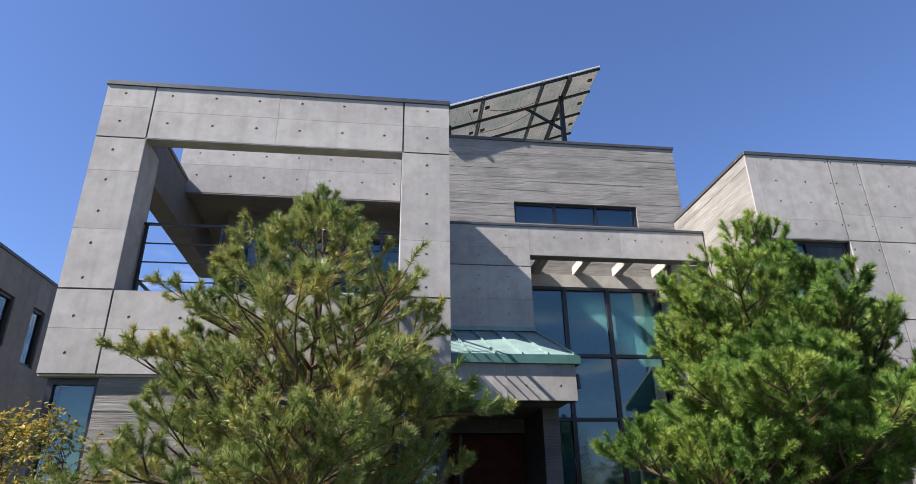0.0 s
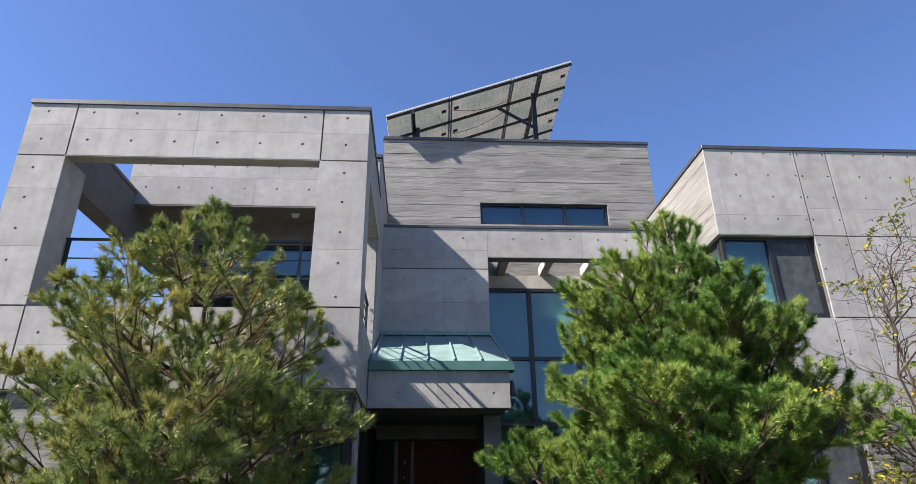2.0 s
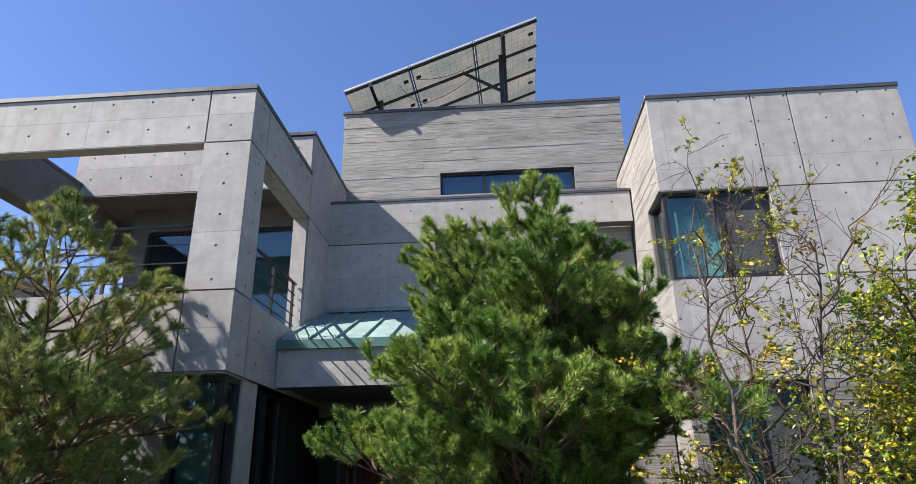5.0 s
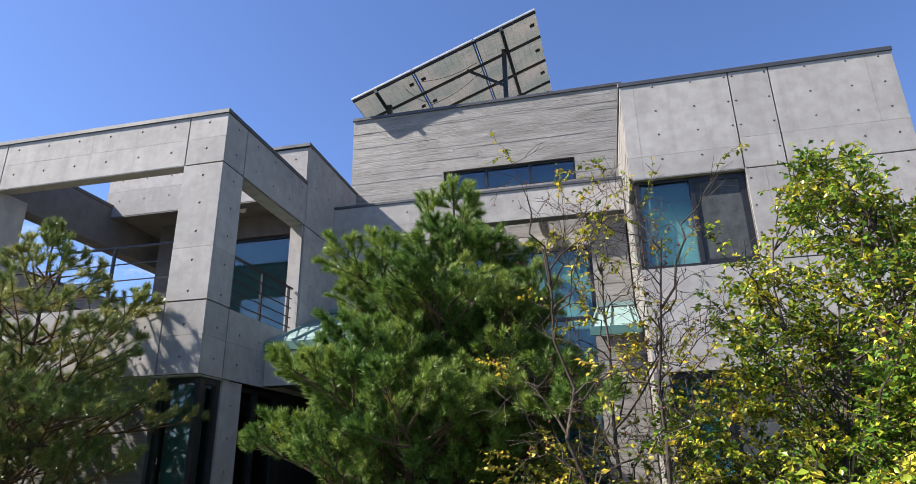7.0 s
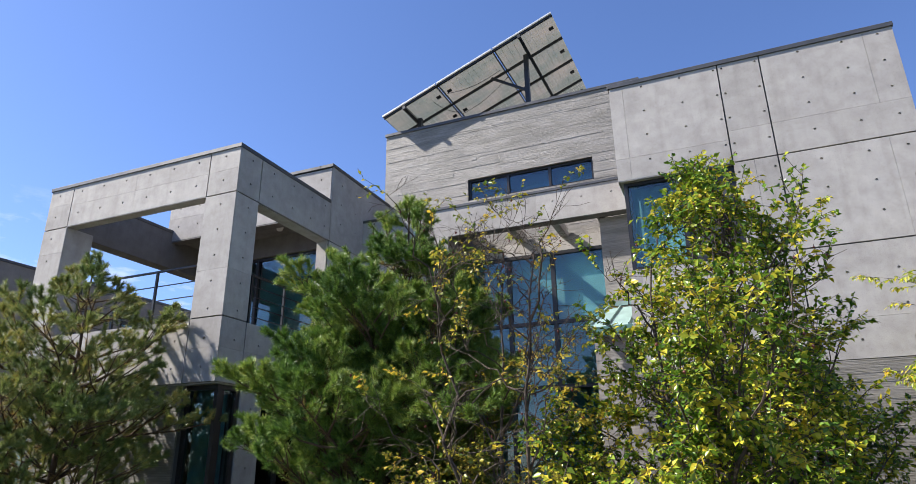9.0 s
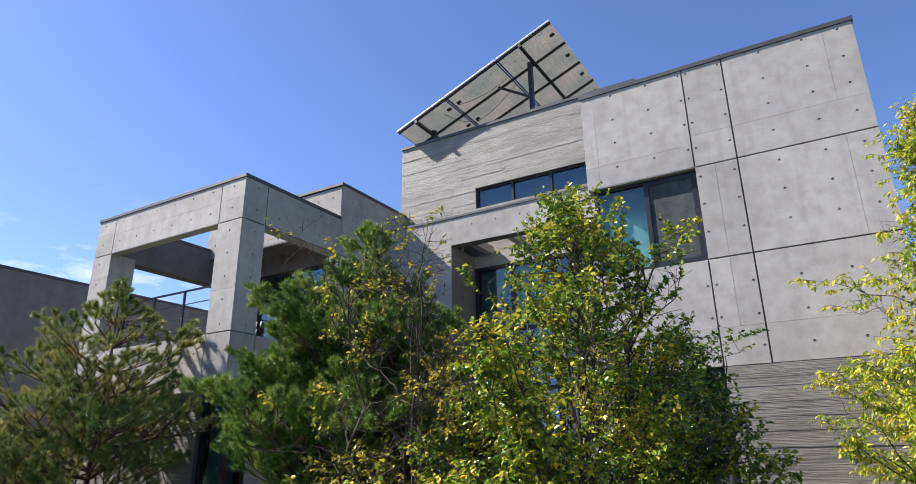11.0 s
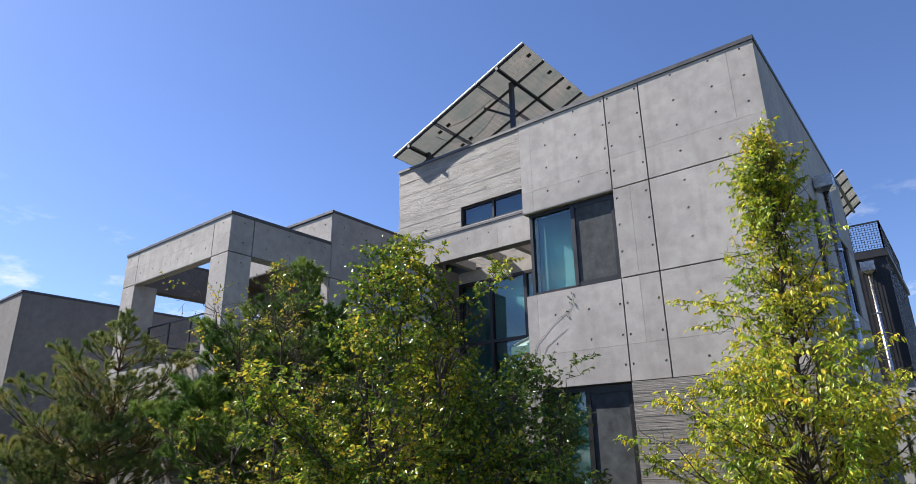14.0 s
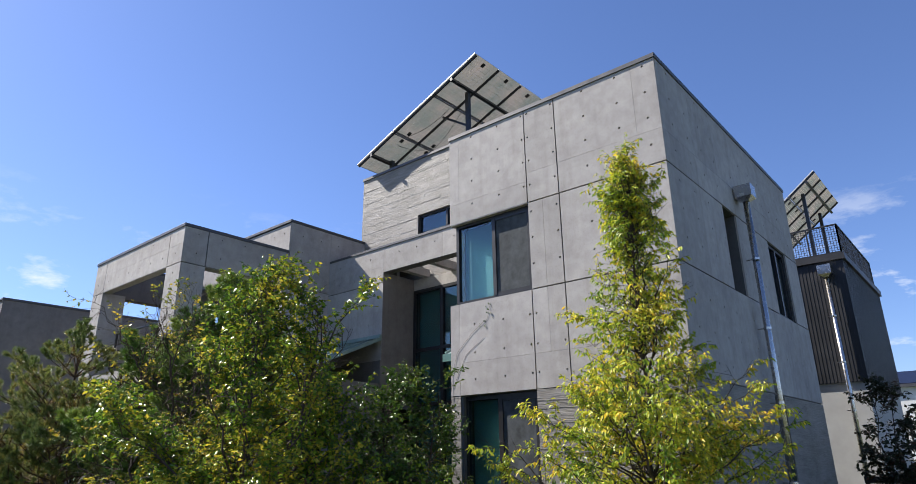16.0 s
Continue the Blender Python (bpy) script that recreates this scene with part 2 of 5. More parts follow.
class Shape:
    """Vertices and faces of one mesh."""

    def __init__(self):
        self.v, self.f, self.mi = [], [], []

    def add(self, verts, faces, mi=0):
        k = len(self.v)
        self.v += [tuple(p) for p in verts]
        self.f += [tuple(i + k for i in q) for q in faces]
        self.mi += [mi] * len(faces)

    def box(self, x0, x1, y0, y1, z0, z1, mi=0):
        (x0, x1), (y0, y1), (z0, z1) = sorted((x0, x1)), sorted((y0, y1)), sorted((z0, z1))
        self.add([(x0, y0, z0), (x1, y0, z0), (x1, y1, z0), (x0, y1, z0), (x0, y0, z1), (x1, y0, z1), (x1, y1, z1), (x0, y1, z1)],
                 [(3, 2, 1, 0), (4, 5, 6, 7), (0, 1, 5, 4), (1, 2, 6, 5), (2, 3, 7, 6), (3, 0, 4, 7)], mi)

    def tube(self, pts, r0, r1, sides=6, mi=0):
        pts = [Vector(p) for p in pts]
        n = len(pts)
        d0 = (pts[-1] - pts[0]).normalized()
        ref = Vector((0, 0, 1)) if abs(d0.z) < 0.9 else Vector((1, 0, 0))
        rings = []
        for i, p in enumerate(pts):
            d = (pts[min(i + 1, n - 1)] - pts[max(i - 1, 0)]).normalized()
            a = d.cross(ref).normalized()
            c = d.cross(a)
            r = r0 + (r1 - r0) * i / max(1, n - 1)
            rings.append([p + (a * math.cos(k) + c * math.sin(k)) * r for k in (2 * math.pi * j / sides for j in range(sides))])
        faces = []
        for i in range(n - 1):
            for j in range(sides):
                faces.append((i * sides + j, (i + 1) * sides + j, (i + 1) * sides + (j + 1) % sides, i * sides + (j + 1) % sides))
        faces.append(tuple(range(sides)))
        faces.append(tuple((n - 1) * sides + j for j in reversed(range(sides))))
        self.add([p for ring in rings for p in ring], faces, mi)

    def beam(self, a, b, w, h, up=(0, 0, 1), mi=0):
        a, b = Vector(a), Vector(b)
        d = (b - a).normalized()
        s = d.cross(Vector(up)).normalized() * (w / 2)
        u = s.cross(d).normalized() * (h / 2)
        self.add([a - s - u, a + s - u, a + s + u, a - s + u, b - s - u, b + s - u, b + s + u, b - s + u],
                 [(0, 3, 2, 1), (4, 5, 6, 7), (0, 1, 5, 4), (1, 2, 6, 5), (2, 3, 7, 6), (3, 0, 4, 7)], mi)

    def mesh(self, name, *mats):
        me = bpy.data.meshes.new(name)
        me.from_pydata(self.v, [], self.f)
        for m in mats:
            me.materials.append(m)
        if any(self.mi):
            me.polygons.foreach_set("material_index", self.mi)
        me.update()
        bm = bmesh.new()
        bm.from_mesh(me)
        bmesh.ops.recalc_face_normals(bm, faces=bm.faces)
        bm.to_mesh(me)
        bm.free()
        return me


SPOT = {}


def thing(name, at, label, category, group="", kind=""):
    e = new(name)
    e.location = at
    SPOT[e.name] = Matrix.Translation(at)
    return tagged(e, label, category, group, kind)


def part(name, data, parent=None, label="", kind=""):
    """Links a mesh whose vertices are in world metres as one object under its thing or part."""
    ob = new(name, data)
    SPOT[ob.name] = SPOT[parent.name] if parent else Matrix()
    if parent:
        ob.parent = parent
        ob.matrix_parent_inverse = SPOT[parent.name].inverted()
        SPOT[ob.name] = Matrix()
    return tagged(ob, label=label, kind=kind)


def spot_of(axis, plane, sign):
    """From along (u), outward (o) and up (v) on an upright face to the world."""
    if axis == "y":
        return lambda u, o, v: (u, plane + sign * o, v)
    return lambda u, o, v: (plane + sign * o, u, v)


def face_box(sh, to, u0, u1, o0, o1, v0, v1, mi=0):
    a, b = to(u0, o0, v0), to(u1, o1, v1)
    sh.box(a[0], b[0], a[1], b[1], a[2], b[2], mi)


SKIN = 0.03
HOLE, DEEP = 0.02, 0.029


def tied_panel(name, to, u0, u1, v0, v1, us, vs, mat, depth=SKIN):
    """A concrete panel with round tie holes at each crossing of us and vs."""
    us = [u for u in us if u0 + 0.045 < u < u1 - 0.045]
    vs = [v for v in vs if v0 + 0.045 < v < v1 - 0.045]
    sh = Shape()
    back = [to(u0, -depth, v0), to(u1, -depth, v0), to(u1, -depth, v1), to(u0, -depth, v1)]
    front = [to(u0, 0, v0), to(u1, 0, v0), to(u1, 0, v1), to(u0, 0, v1)]
    sh.add(back + front, [(0, 1, 2, 3), (0, 1, 5, 4), (1, 2, 6, 5), (2, 3, 7, 6), (3, 0, 4, 7)])
    if not us or not vs:
        sh.f.append((4, 5, 6, 7))
        sh.mi.append(0)
        return sh.mesh(name, mat)
    ub = [u0] + [(a + b) / 2 for a, b in zip(us, us[1:])] + [u1]
    vb = [v0] + [(a + b) / 2 for a, b in zip(vs, vs[1:])] + [v1]
    for i, u in enumerate(us):
        for j, v in enumerate(vs):
            a, b, c, d = ub[i], ub[i + 1], vb[j], vb[j + 1]
            ring = [(b, v), (b, d), (u, d), (a, d), (a, v), (a, c), (u, c), (b, c)]
            pts = [to(p, 0, q) for p, q in ring]
            for o in (0, -DEEP):
                pts += [to(u + HOLE * math.cos(k * math.pi / 4), o, v + HOLE * math.sin(k * math.pi / 4)) for k in range(8)]
            fs = []
            for k in range(8):
                n = (k + 1) % 8
                fs += [(k, n, 8 + n, 8 + k), (8 + k, 8 + n, 16 + n, 16 + k)]
            fs.append(tuple(range(16, 24)))
            sh.add(pts, fs)
    me = sh.mesh(name, mat)
    bm = bmesh.new()
    bm.from_mesh(me)
    bmesh.ops.remove_doubles(bm, verts=bm.verts, dist=0.0004)
    bmesh.ops.recalc_face_normals(bm, faces=bm.faces)
    bm.to_mesh(me)
    bm.free()
    return me


def one_core(rects, to, thick, trim):
    """The body behind a wall's skin as one closed shell over all its rectangles."""
    us = sorted({round(u, 4) for r in rects for u in r[:2]})
    vs = sorted({round(v, 4) for r in rects for v in r[2:]})
    full = lambda i, j: 0 <= i < len(us) - 1 and 0 <= j < len(vs) - 1 and any(
        r[0] < (us[i] + us[i + 1]) / 2 < r[1] and r[2] < (vs[j] + vs[j + 1]) / 2 < r[3] for r in rects)
    place = [us[0] + trim[0]] + us[1:-1] + [us[-1] - trim[1]]
    n = len(vs)
    core = Shape()
    front = lambda i, j: (i * n + j) * 2
    faces = []
    for i in range(len(us) - 1):
        for j in range(n - 1):
            if not full(i, j):
                continue
            ring = [(i, j), (i + 1, j), (i + 1, j + 1), (i, j + 1)]
            faces.append(tuple(front(*p) for p in ring))
            faces.append(tuple(front(*p) + 1 for p in reversed(ring)))
            for k, (di, dj) in enumerate(((0, -1), (1, 0), (0, 1), (-1, 0))):
                if not full(i + di, j + dj):
                    a, b = front(*ring[k]), front(*ring[(k + 1) % 4])
                    faces.append((a, b, b + 1, a + 1))
    used = sorted({k for f in faces for k in f})
    spots = [to(u, o, v) for u in place for v in vs for o in (-SKIN, -thick)]
    core.add([spots[k] for k in used], [tuple(used.index(k) for k in f) for f in faces])
    return core


def panel_wall(name, parent, axis, plane, sign, rects, us, vs, thick, bold_u=(), bold_v=(), label="", mat=None, trim=(0, 0)):
    """A concrete wall: a core, and panels before it with joints (wide ones on the bold lines) and tie holes."""
    to = spot_of(axis, plane, sign)
    core = one_core(rects, to, thick, trim)
    wall = part(name, core.mesh(name, CORE), parent, label)
    gap = lambda x, bold: 0.011 if any(abs(x - q) < 0.01 for q in bold) else 0.0016
    for u0, u1, v0, v1 in rects:
        part("panel", tied_panel("panel", to, u0 + gap(u0, bold_u), u1 - gap(u1, bold_u), v0 + gap(v0, bold_v), v1 - gap(v1, bold_v), us, vs, mat or CONCRETE), wall)
    return wall


cube = Shape()
cube.box(0, 1, 0, 1, 0, 1)
BOARD_MESH = cube.mesh("board", BOARD)
BASE_BOARD_MESH = cube.mesh("board", BASE_BOARD)


def board_wall(name, parent, axis, plane, sign, rects, thick, seed, label="", row=0.08, trim=(0, 0), strip=None):
    """A concrete wall cast against boards: a core and uneven board-wide strips before it."""
    to = spot_of(axis, plane, sign)
    rng = random.Random(seed)
    core = Shape()
    lo, hi = min(r[0] for r in rects), max(r[1] for r in rects)
    for u0, u1, v0, v1 in rects:
        face_box(core, to, u0 + (trim[0] if u0 == lo else 0), u1 - (trim[1] if u1 == hi else 0), -SKIN, -thick, v0, v1)
    wall = part(name, core.mesh(name, CORE), parent, label)
    marks = sorted({v for r in rects for v in r[2:]})
    for v0, v1 in zip(marks, marks[1:]):
        spans = []
        for a, b in sorted((r[0], r[1]) for r in rects if r[2] < (v0 + v1) / 2 < r[3]):
            if spans and a - spans[-1][1] < 0.002:
                spans[-1][1] = b
            else:
                spans.append([a, b])
        n = max(1, round((v1 - v0) / row))
        cuts = [v0] + [v0 + (v1 - v0) * (k + rng.uniform(-0.22, 0.22)) / n for k in range(1, n)] + [v1]
        for low, high in zip(cuts, cuts[1:]):
            for u0, u1 in spans:
                a = u0
                while a < u1 - 0.01:
                    b = min(u1, a + rng.uniform(1.2, 3.4))
                    if u1 - b < 0.5:
                        b = u1
                    o = rng.choice((-0.004, -0.003, -0.001, 0.0, 0.002)) + rng.uniform(-0.0008, 0.0008)
                    p, q = to(a, -SKIN, low), to(b - 0.0008, o, high - 0.0006)
                    corner = [min(m, w) for m, w in zip(p, q)]
                    ob = new("board", strip or BOARD_MESH)
                    ob.parent = wall
                    ob.matrix_basis = Matrix.Translation(corner) @ Matrix.Diagonal([abs(m - w) for m, w in zip(p, q)] + [1])
                    a = b
    return wall


def coping(parent, x0, x1, y0, y1, z, h=0.075):
    sh = Shape()
    sh.box(x0, x1, y0, y1, z, z + h)
    me = sh.mesh("coping", COPING)
    bm = bmesh.new()
    bm.from_mesh(me)
    bmesh.ops.bevel(bm, geom=bm.edges[:], offset=0.006, segments=1, affect="EDGES")
    bm.to_mesh(me)
    bm.free()
    return part("coping", me, parent, "dark grey folded metal coping")


def window(parent, name, axis, plane, sign, u0, u1, v0, v1, mull=(), trans=(), bar=0.055, glass=None, label="", deep=0.09, backs=()):
    """A window: outer frame, mullions and transoms, panes, and what hangs close behind each pane."""
    to = spot_of(axis, plane, sign)
    sh = Shape()
    face_box(sh, to, u0, u0 + bar, 0, -deep, v0, v1)
    face_box(sh, to, u1 - bar, u1, 0, -deep, v0, v1)
    face_box(sh, to, u0 + bar, u1 - bar, 0, -deep, v0, v0 + bar)
    face_box(sh, to, u0 + bar, u1 - bar, 0, -deep, v1 - bar, v1)
    win = part(name, sh.mesh(name, FRAME), parent, label)
    for m in mull:
        s = Shape()
        face_box(s, to, m - bar * 0.6, m + bar * 0.6, 0.008, -deep, v0 + bar, v1 - bar)
        part("mullion", s.mesh("mullion", FRAME), win)
    vcuts = [v0 + bar] + [t for t in trans] + [v1 - bar]
    ucuts = [u0 + bar] + [m for m in mull] + [u1 - bar]
    for t in trans:
        for a, b in zip(ucuts, ucuts[1:]):
            s = Shape()
            face_box(s, to, a + (bar * 0.6 if a in mull else 0), b - (bar * 0.6 if b in mull else 0), 0.004, -deep, t - bar * 0.5, t + bar * 0.5)
            part("transom", s.mesh("transom", FRAME), win)
    k = 0
    for a, b in zip(ucuts, ucuts[1:]):
        for c, d in zip(vcuts, vcuts[1:]):
            s = Shape()
            face_box(s, to, a, b, -0.04, -0.046, c, d)
            pane = part("pane", s.mesh("pane", glass or GLASS), win)
            pane.visible_shadow = False
            back = backs[k % len(backs)] if backs else None
            k += 1
            if back == "screen":
                s = Shape()
                face_box(s, to, a + 0.015, b - 0.015, -0.014, -0.018, c + 0.015, d - 0.015)
                face_box(s, to, a + 0.002, a + 0.045, 0.0, -0.03, c, d, 1)
                face_box(s, to, b - 0.045, b - 0.002, 0.0, -0.03, c, d, 1)
                face_box(s, to, a + 0.045, b - 0.045, 0.0, -0.03, c, c + 0.045, 1)
                face_box(s, to, a + 0.045, b - 0.045, 0.0, -0.03, d - 0.045, d, 1)
                part("insect_screen", s.mesh("insect_screen", SCREEN, FRAME), win, "grey mesh insect screen")
            elif back == "blind":
                s = Shape()
                n = max(2, int((d - c) / 0.04))
                h = (d - c) / n
                for q in range(n):
                    face_box(s, to, a + 0.01, b - 0.01, -0.16 - (q % 2) * 0.0008, -0.165 - (q % 2) * 0.0008, c + q * h, c + (q + 1) * h)
                part("blind", s.mesh("blind", BLIND), win, "pale striped blind, in some windows standing for the pane's reflection")
    return win

# ---- ground ----
sh = Shape()
sh.box(-400, 400, -400, 600, -0.5, 0.0)
part("ground", sh.mesh("ground", LAWN), None, "earth and thin grass round the houses", "structure")
sh = Shape()
sh.box(-200, 200, -5.5, 3.2, 0.0, 0.012)
part("road", sh.mesh("road", ASPHALT), None, "dark asphalt street before the house", "structure")

# ---- the concrete house ----
house = thing("house", (4, 10, 0), "three-storey fair-faced concrete house with dark window frames", "house")
FY, FX0, FX1 = 7.79, -3.79, 1.04
VT = [3.42, 3.87, 4.36, 4.83, 5.28, 5.74, 6.2, 6.66, 7.12]

# front of the balcony frame
panel_wall("front_frame_wall", house, "y", FY, -1,
           [(FX0, -3.14, 3.18, 3.72), (FX0, -3.14, 3.72, 4.22), (-3.14, -1.4, 3.18, 3.72), (-1.4, 0.37, 3.18, 3.72),
            (-3.14, -1.4, 3.72, 4.22), (-1.4, 0.37, 3.72, 4.22), (0.37, FX1, 3.18, 3.72), (0.37, FX1, 3.72, 4.22)],
           [-3.53, -2.9, -2.3, -1.7, -1.1, -0.5, 0.1, 0.72], VT, 0.3, (-3.14, 0.37), (4.22,), "smooth concrete balcony front with tie holes", trim=(0, 0.032))
panel_wall("column", house, "y", FY, -1, [(FX0, -3.14, 4.22, 5.03), (FX0, -3.14, 5.03, 5.88), (FX0, -3.14, 5.88, 6.4)], [-3.53], VT, 0.58, (), (4.22, 6.4))
panel_wall("column", house, "y", FY, -1, [(0.37, FX1, 4.22, 5.03), (0.37, FX1, 5.03, 6.4)], [0.72], VT, 0.58, (), (4.22, 6.4), trim=(0, 0.032))
panel_wall("lintel", house, "y", FY, -1,
           [(FX0, -3.14, 6.4, 6.9), (FX0, -3.14, 6.9, 7.25), (-3.14, -1.42, 6.4, 6.85), (-3.14, -1.42, 6.85, 7.25), (-1.42, 0.37, 6.4, 6.85), (-1.42, 0.37, 6.85, 7.25),
            (0.37, FX1, 6.4, 6.85), (0.37, FX1, 6.85, 7.25)], [-3.53, -2.9, -2.3, -1.7, -1.1, -0.5, 0.1, 0.72], VT, 0.21, (-3.14, 0.37), (6.4,), trim=(0, 0.032))
# faces of the frame that look inwards and down
for box in ((-3.14, 0.37, FY + 0.004, FY + 0.2, 6.395, 6.425), (-3.165, -3.135, FY + 0.004, 8.37, 4.22, 6.4), (0.365, 0.395, FY + 0.004, 8.37, 4.22, 6.4),
            (FX0, 0.36, 8.002, 8.03, 6.43, 7.24), (FX0, FX1 - 0.03, 7.83, 8.6, 3.155, 3.178)):
    sh = Shape()
    sh.box(*box)
    part("reveal", sh.mesh("reveal", CONCRETE), house, "smooth concrete soffit or reveal")

# side beams and side walls of the balcony
SIDE_T = [8.12, 8.72, 9.32, 9.92, 10.4, 11.0, 11.6, 12.2, 12.8]
panel_wall("side_beam", house, "x", FX1, 1, [(7.82, 8.37, 6.4, 7.25), (8.37, 10.6, 6.4, 7.25)], SIDE_T, [6.66, 7.12], 0.3, (8.37,), (6.4,))
panel_wall("column_side", house, "x", FX1, 1, [(7.82, 8.37, 4.22, 5.03), (7.82, 8.37, 5.03, 6.4)], [8.12], VT, 0.3, (), (4.22, 6.4))
panel_wall("side_parapet", house, "x", FX1, 1, [(7.82, 8.37, 3.18, 3.72), (7.82, 8.37, 3.72, 4.22), (8.37, 10.6, 3.18, 3.72), (8.37, 10.6, 3.72, 4.22)], SIDE_T, [3.42, 3.87], 0.28, (8.37,), (4.22,))
panel_wall("side_wall", house, "x", FX1, 1, [(10.6, 11.93, 3.18, 6.4), (10.6, 11.93, 6.4, 8.12), (11.93, 13.4, 6.4, 8.12)], [11.0, 11.6, 12.2, 12.8], [4.36, 4.83, 5.28, 5.74, 6.2, 6.9, 7.36, 7.82], 0.3, (10.6,), (6.4,), trim=(0.06, 0))
for box in ((0.74, 1.01, 8.37, 10.6, 6.393, 6.425),
            (0.73, 0.76, 8.03, 10.6, 6.43, 7.24),
            (0.76, 1.01, 10.57, 10.598, 4.22, 6.4)):
    sh = Shape()
    sh.box(*box)
    part("beam_lining", sh.mesh("beam_lining", CONCRETE), house)
# side beam in the stained tone that also carries painted shade
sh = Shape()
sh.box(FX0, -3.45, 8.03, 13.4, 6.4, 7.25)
part("side_beam", sh.mesh("side_beam", SOFFIT), house, "stained concrete side beam, toned down for shade")
sh = Shape()
sh.box(FX0, -3.5, 8.09, 13.4, 3.18, 4.22)
part("side_parapet", sh.mesh("side_parapet", CONCRETE), house)
# floor out of view, kept dark so less light reaches the soffit
sh = Shape()
sh.box(-3.5, 0.76, 8.09, 13.4, 3.3, 3.95)
part("balcony_floor", sh.mesh("balcony_floor", FLOOR_DARK), house)
# unseen ceiling added to close a light gap above the base windows
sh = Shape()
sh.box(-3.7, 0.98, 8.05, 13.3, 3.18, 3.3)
part("unseen_ceiling", sh.mesh("unseen_ceiling", ROOM), house)
# unseen walls added to stop sky light shining through the rooms
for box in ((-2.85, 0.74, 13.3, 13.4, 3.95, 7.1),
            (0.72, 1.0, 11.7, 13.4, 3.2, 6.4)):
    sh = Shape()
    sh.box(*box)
    part("unseen_back_wall", sh.mesh("unseen_back_wall", ROOM), house)

# roofed rear of the balcony
panel_wall("fascia", house, "y", 10.6, -1, [(-3.62, -1.3, 7.05, 7.62), (-3.62, -1.3, 7.62, 8.1), (-1.3, 1.01, 7.05, 7.62), (-1.3, 1.01, 7.62, 8.1)],
           [-3.3, -2.7, -2.1, -1.5, -0.9, -0.3, 0.3, 0.75], [7.4, 7.86], 0.25)
# soffit colour holds its stains and the low light under the roof
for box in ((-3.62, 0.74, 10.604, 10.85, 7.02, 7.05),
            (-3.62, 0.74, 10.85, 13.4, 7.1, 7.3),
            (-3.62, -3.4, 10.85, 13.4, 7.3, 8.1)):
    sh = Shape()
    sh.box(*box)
    part("roof_slab", sh.mesh("roof_slab", SOFFIT), house, "stained concrete soffit and roof slab, toned down for shade")
# room walls take the same tone, with the balcony's shade in the colour
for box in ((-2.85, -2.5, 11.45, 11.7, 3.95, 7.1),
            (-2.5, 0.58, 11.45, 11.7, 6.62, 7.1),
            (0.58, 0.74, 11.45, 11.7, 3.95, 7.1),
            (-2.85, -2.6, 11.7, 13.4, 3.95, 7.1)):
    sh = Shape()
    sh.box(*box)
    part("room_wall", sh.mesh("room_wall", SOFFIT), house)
# blind added to give the pane its teal reflected look
window(house, "window", "y", 11.52, -1, -2.5, 0.58, 3.95, 6.62, (-1.57,), (), 0.06, GLASS, "wide dark-framed balcony window", backs=("", "blind"))
coping(house, FX0 - 0.02, FX1 + 0.02, FY - 0.02, 8.05, 7.25)
coping(house, 0.72, FX1 + 0.02, 8.05, 10.58, 7.25)
coping(house, FX0 - 0.02, -3.43, 8.05, 13.4, 7.25)
coping(house, 0.72, FX1 + 0.02, 10.57, 13.4, 8.12)
coping(house, -3.64, 0.72, 10.57, 10.87, 8.12)
coping(house, -3.64, -3.38, 10.87, 13.4, 8.12)

# ground storey under the balcony
board_wall("base_wall", house, "y", 7.86, -1, [(-3.12, 0.32, 0, 3.155)], 0.25, 3, "board-marked concrete base wall", strip=BASE_BOARD_MESH, row=0.1)
# blinds added behind the corner panes in place of their streaky reflection
window(house, "window", "y", 7.95, -1, -3.72, -3.12, 0.3, 3.15, (), (), 0.07, GLASS, "corner window in the base", backs=("blind",))
window(house, "window", "y", 7.95, -1, 0.33, 0.98, 0.2, 3.15, (), (), 0.07, GLASS, "tall corner window in the base", backs=("blind",))
window(house, "window", "x", 0.96, 1, 8.04, 8.45, 0.2, 3.15, (), (), 0.07, GLASS, "tall corner window in the base", backs=("blind",))
window(house, "window", "x", 0.9, 1, 9.0, 10.3, 0.2, 3.15, (9.6,), (), 0.07, GLASS_DARK, "dark glazing beside the entrance", backs=("",))
panel_wall("pier", house, "x", 1.0, 1, [(8.46, 8.98, 0, 3.17)], [8.72], [0.5, 0.96, 1.42, 1.9, 2.36, 2.82], 0.25)
# base side walls coloured near black to stand for shade by the entrance
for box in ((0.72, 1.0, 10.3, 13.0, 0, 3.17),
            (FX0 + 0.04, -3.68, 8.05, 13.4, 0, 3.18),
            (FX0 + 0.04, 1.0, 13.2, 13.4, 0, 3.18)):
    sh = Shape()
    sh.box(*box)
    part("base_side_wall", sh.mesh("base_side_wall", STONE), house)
# pier beside the door, in the darker base-wall material
sh = Shape()
sh.box(2.88, 3.16, 10.5, 12.0, 0.3, 3.24)
part("entrance_pier", sh.mesh("entrance_pier", BASE_BOARD), house, "dark pier beside the front door")

# entrance bay: wall, canopy beam, beam over the light slot
BY = 11.93
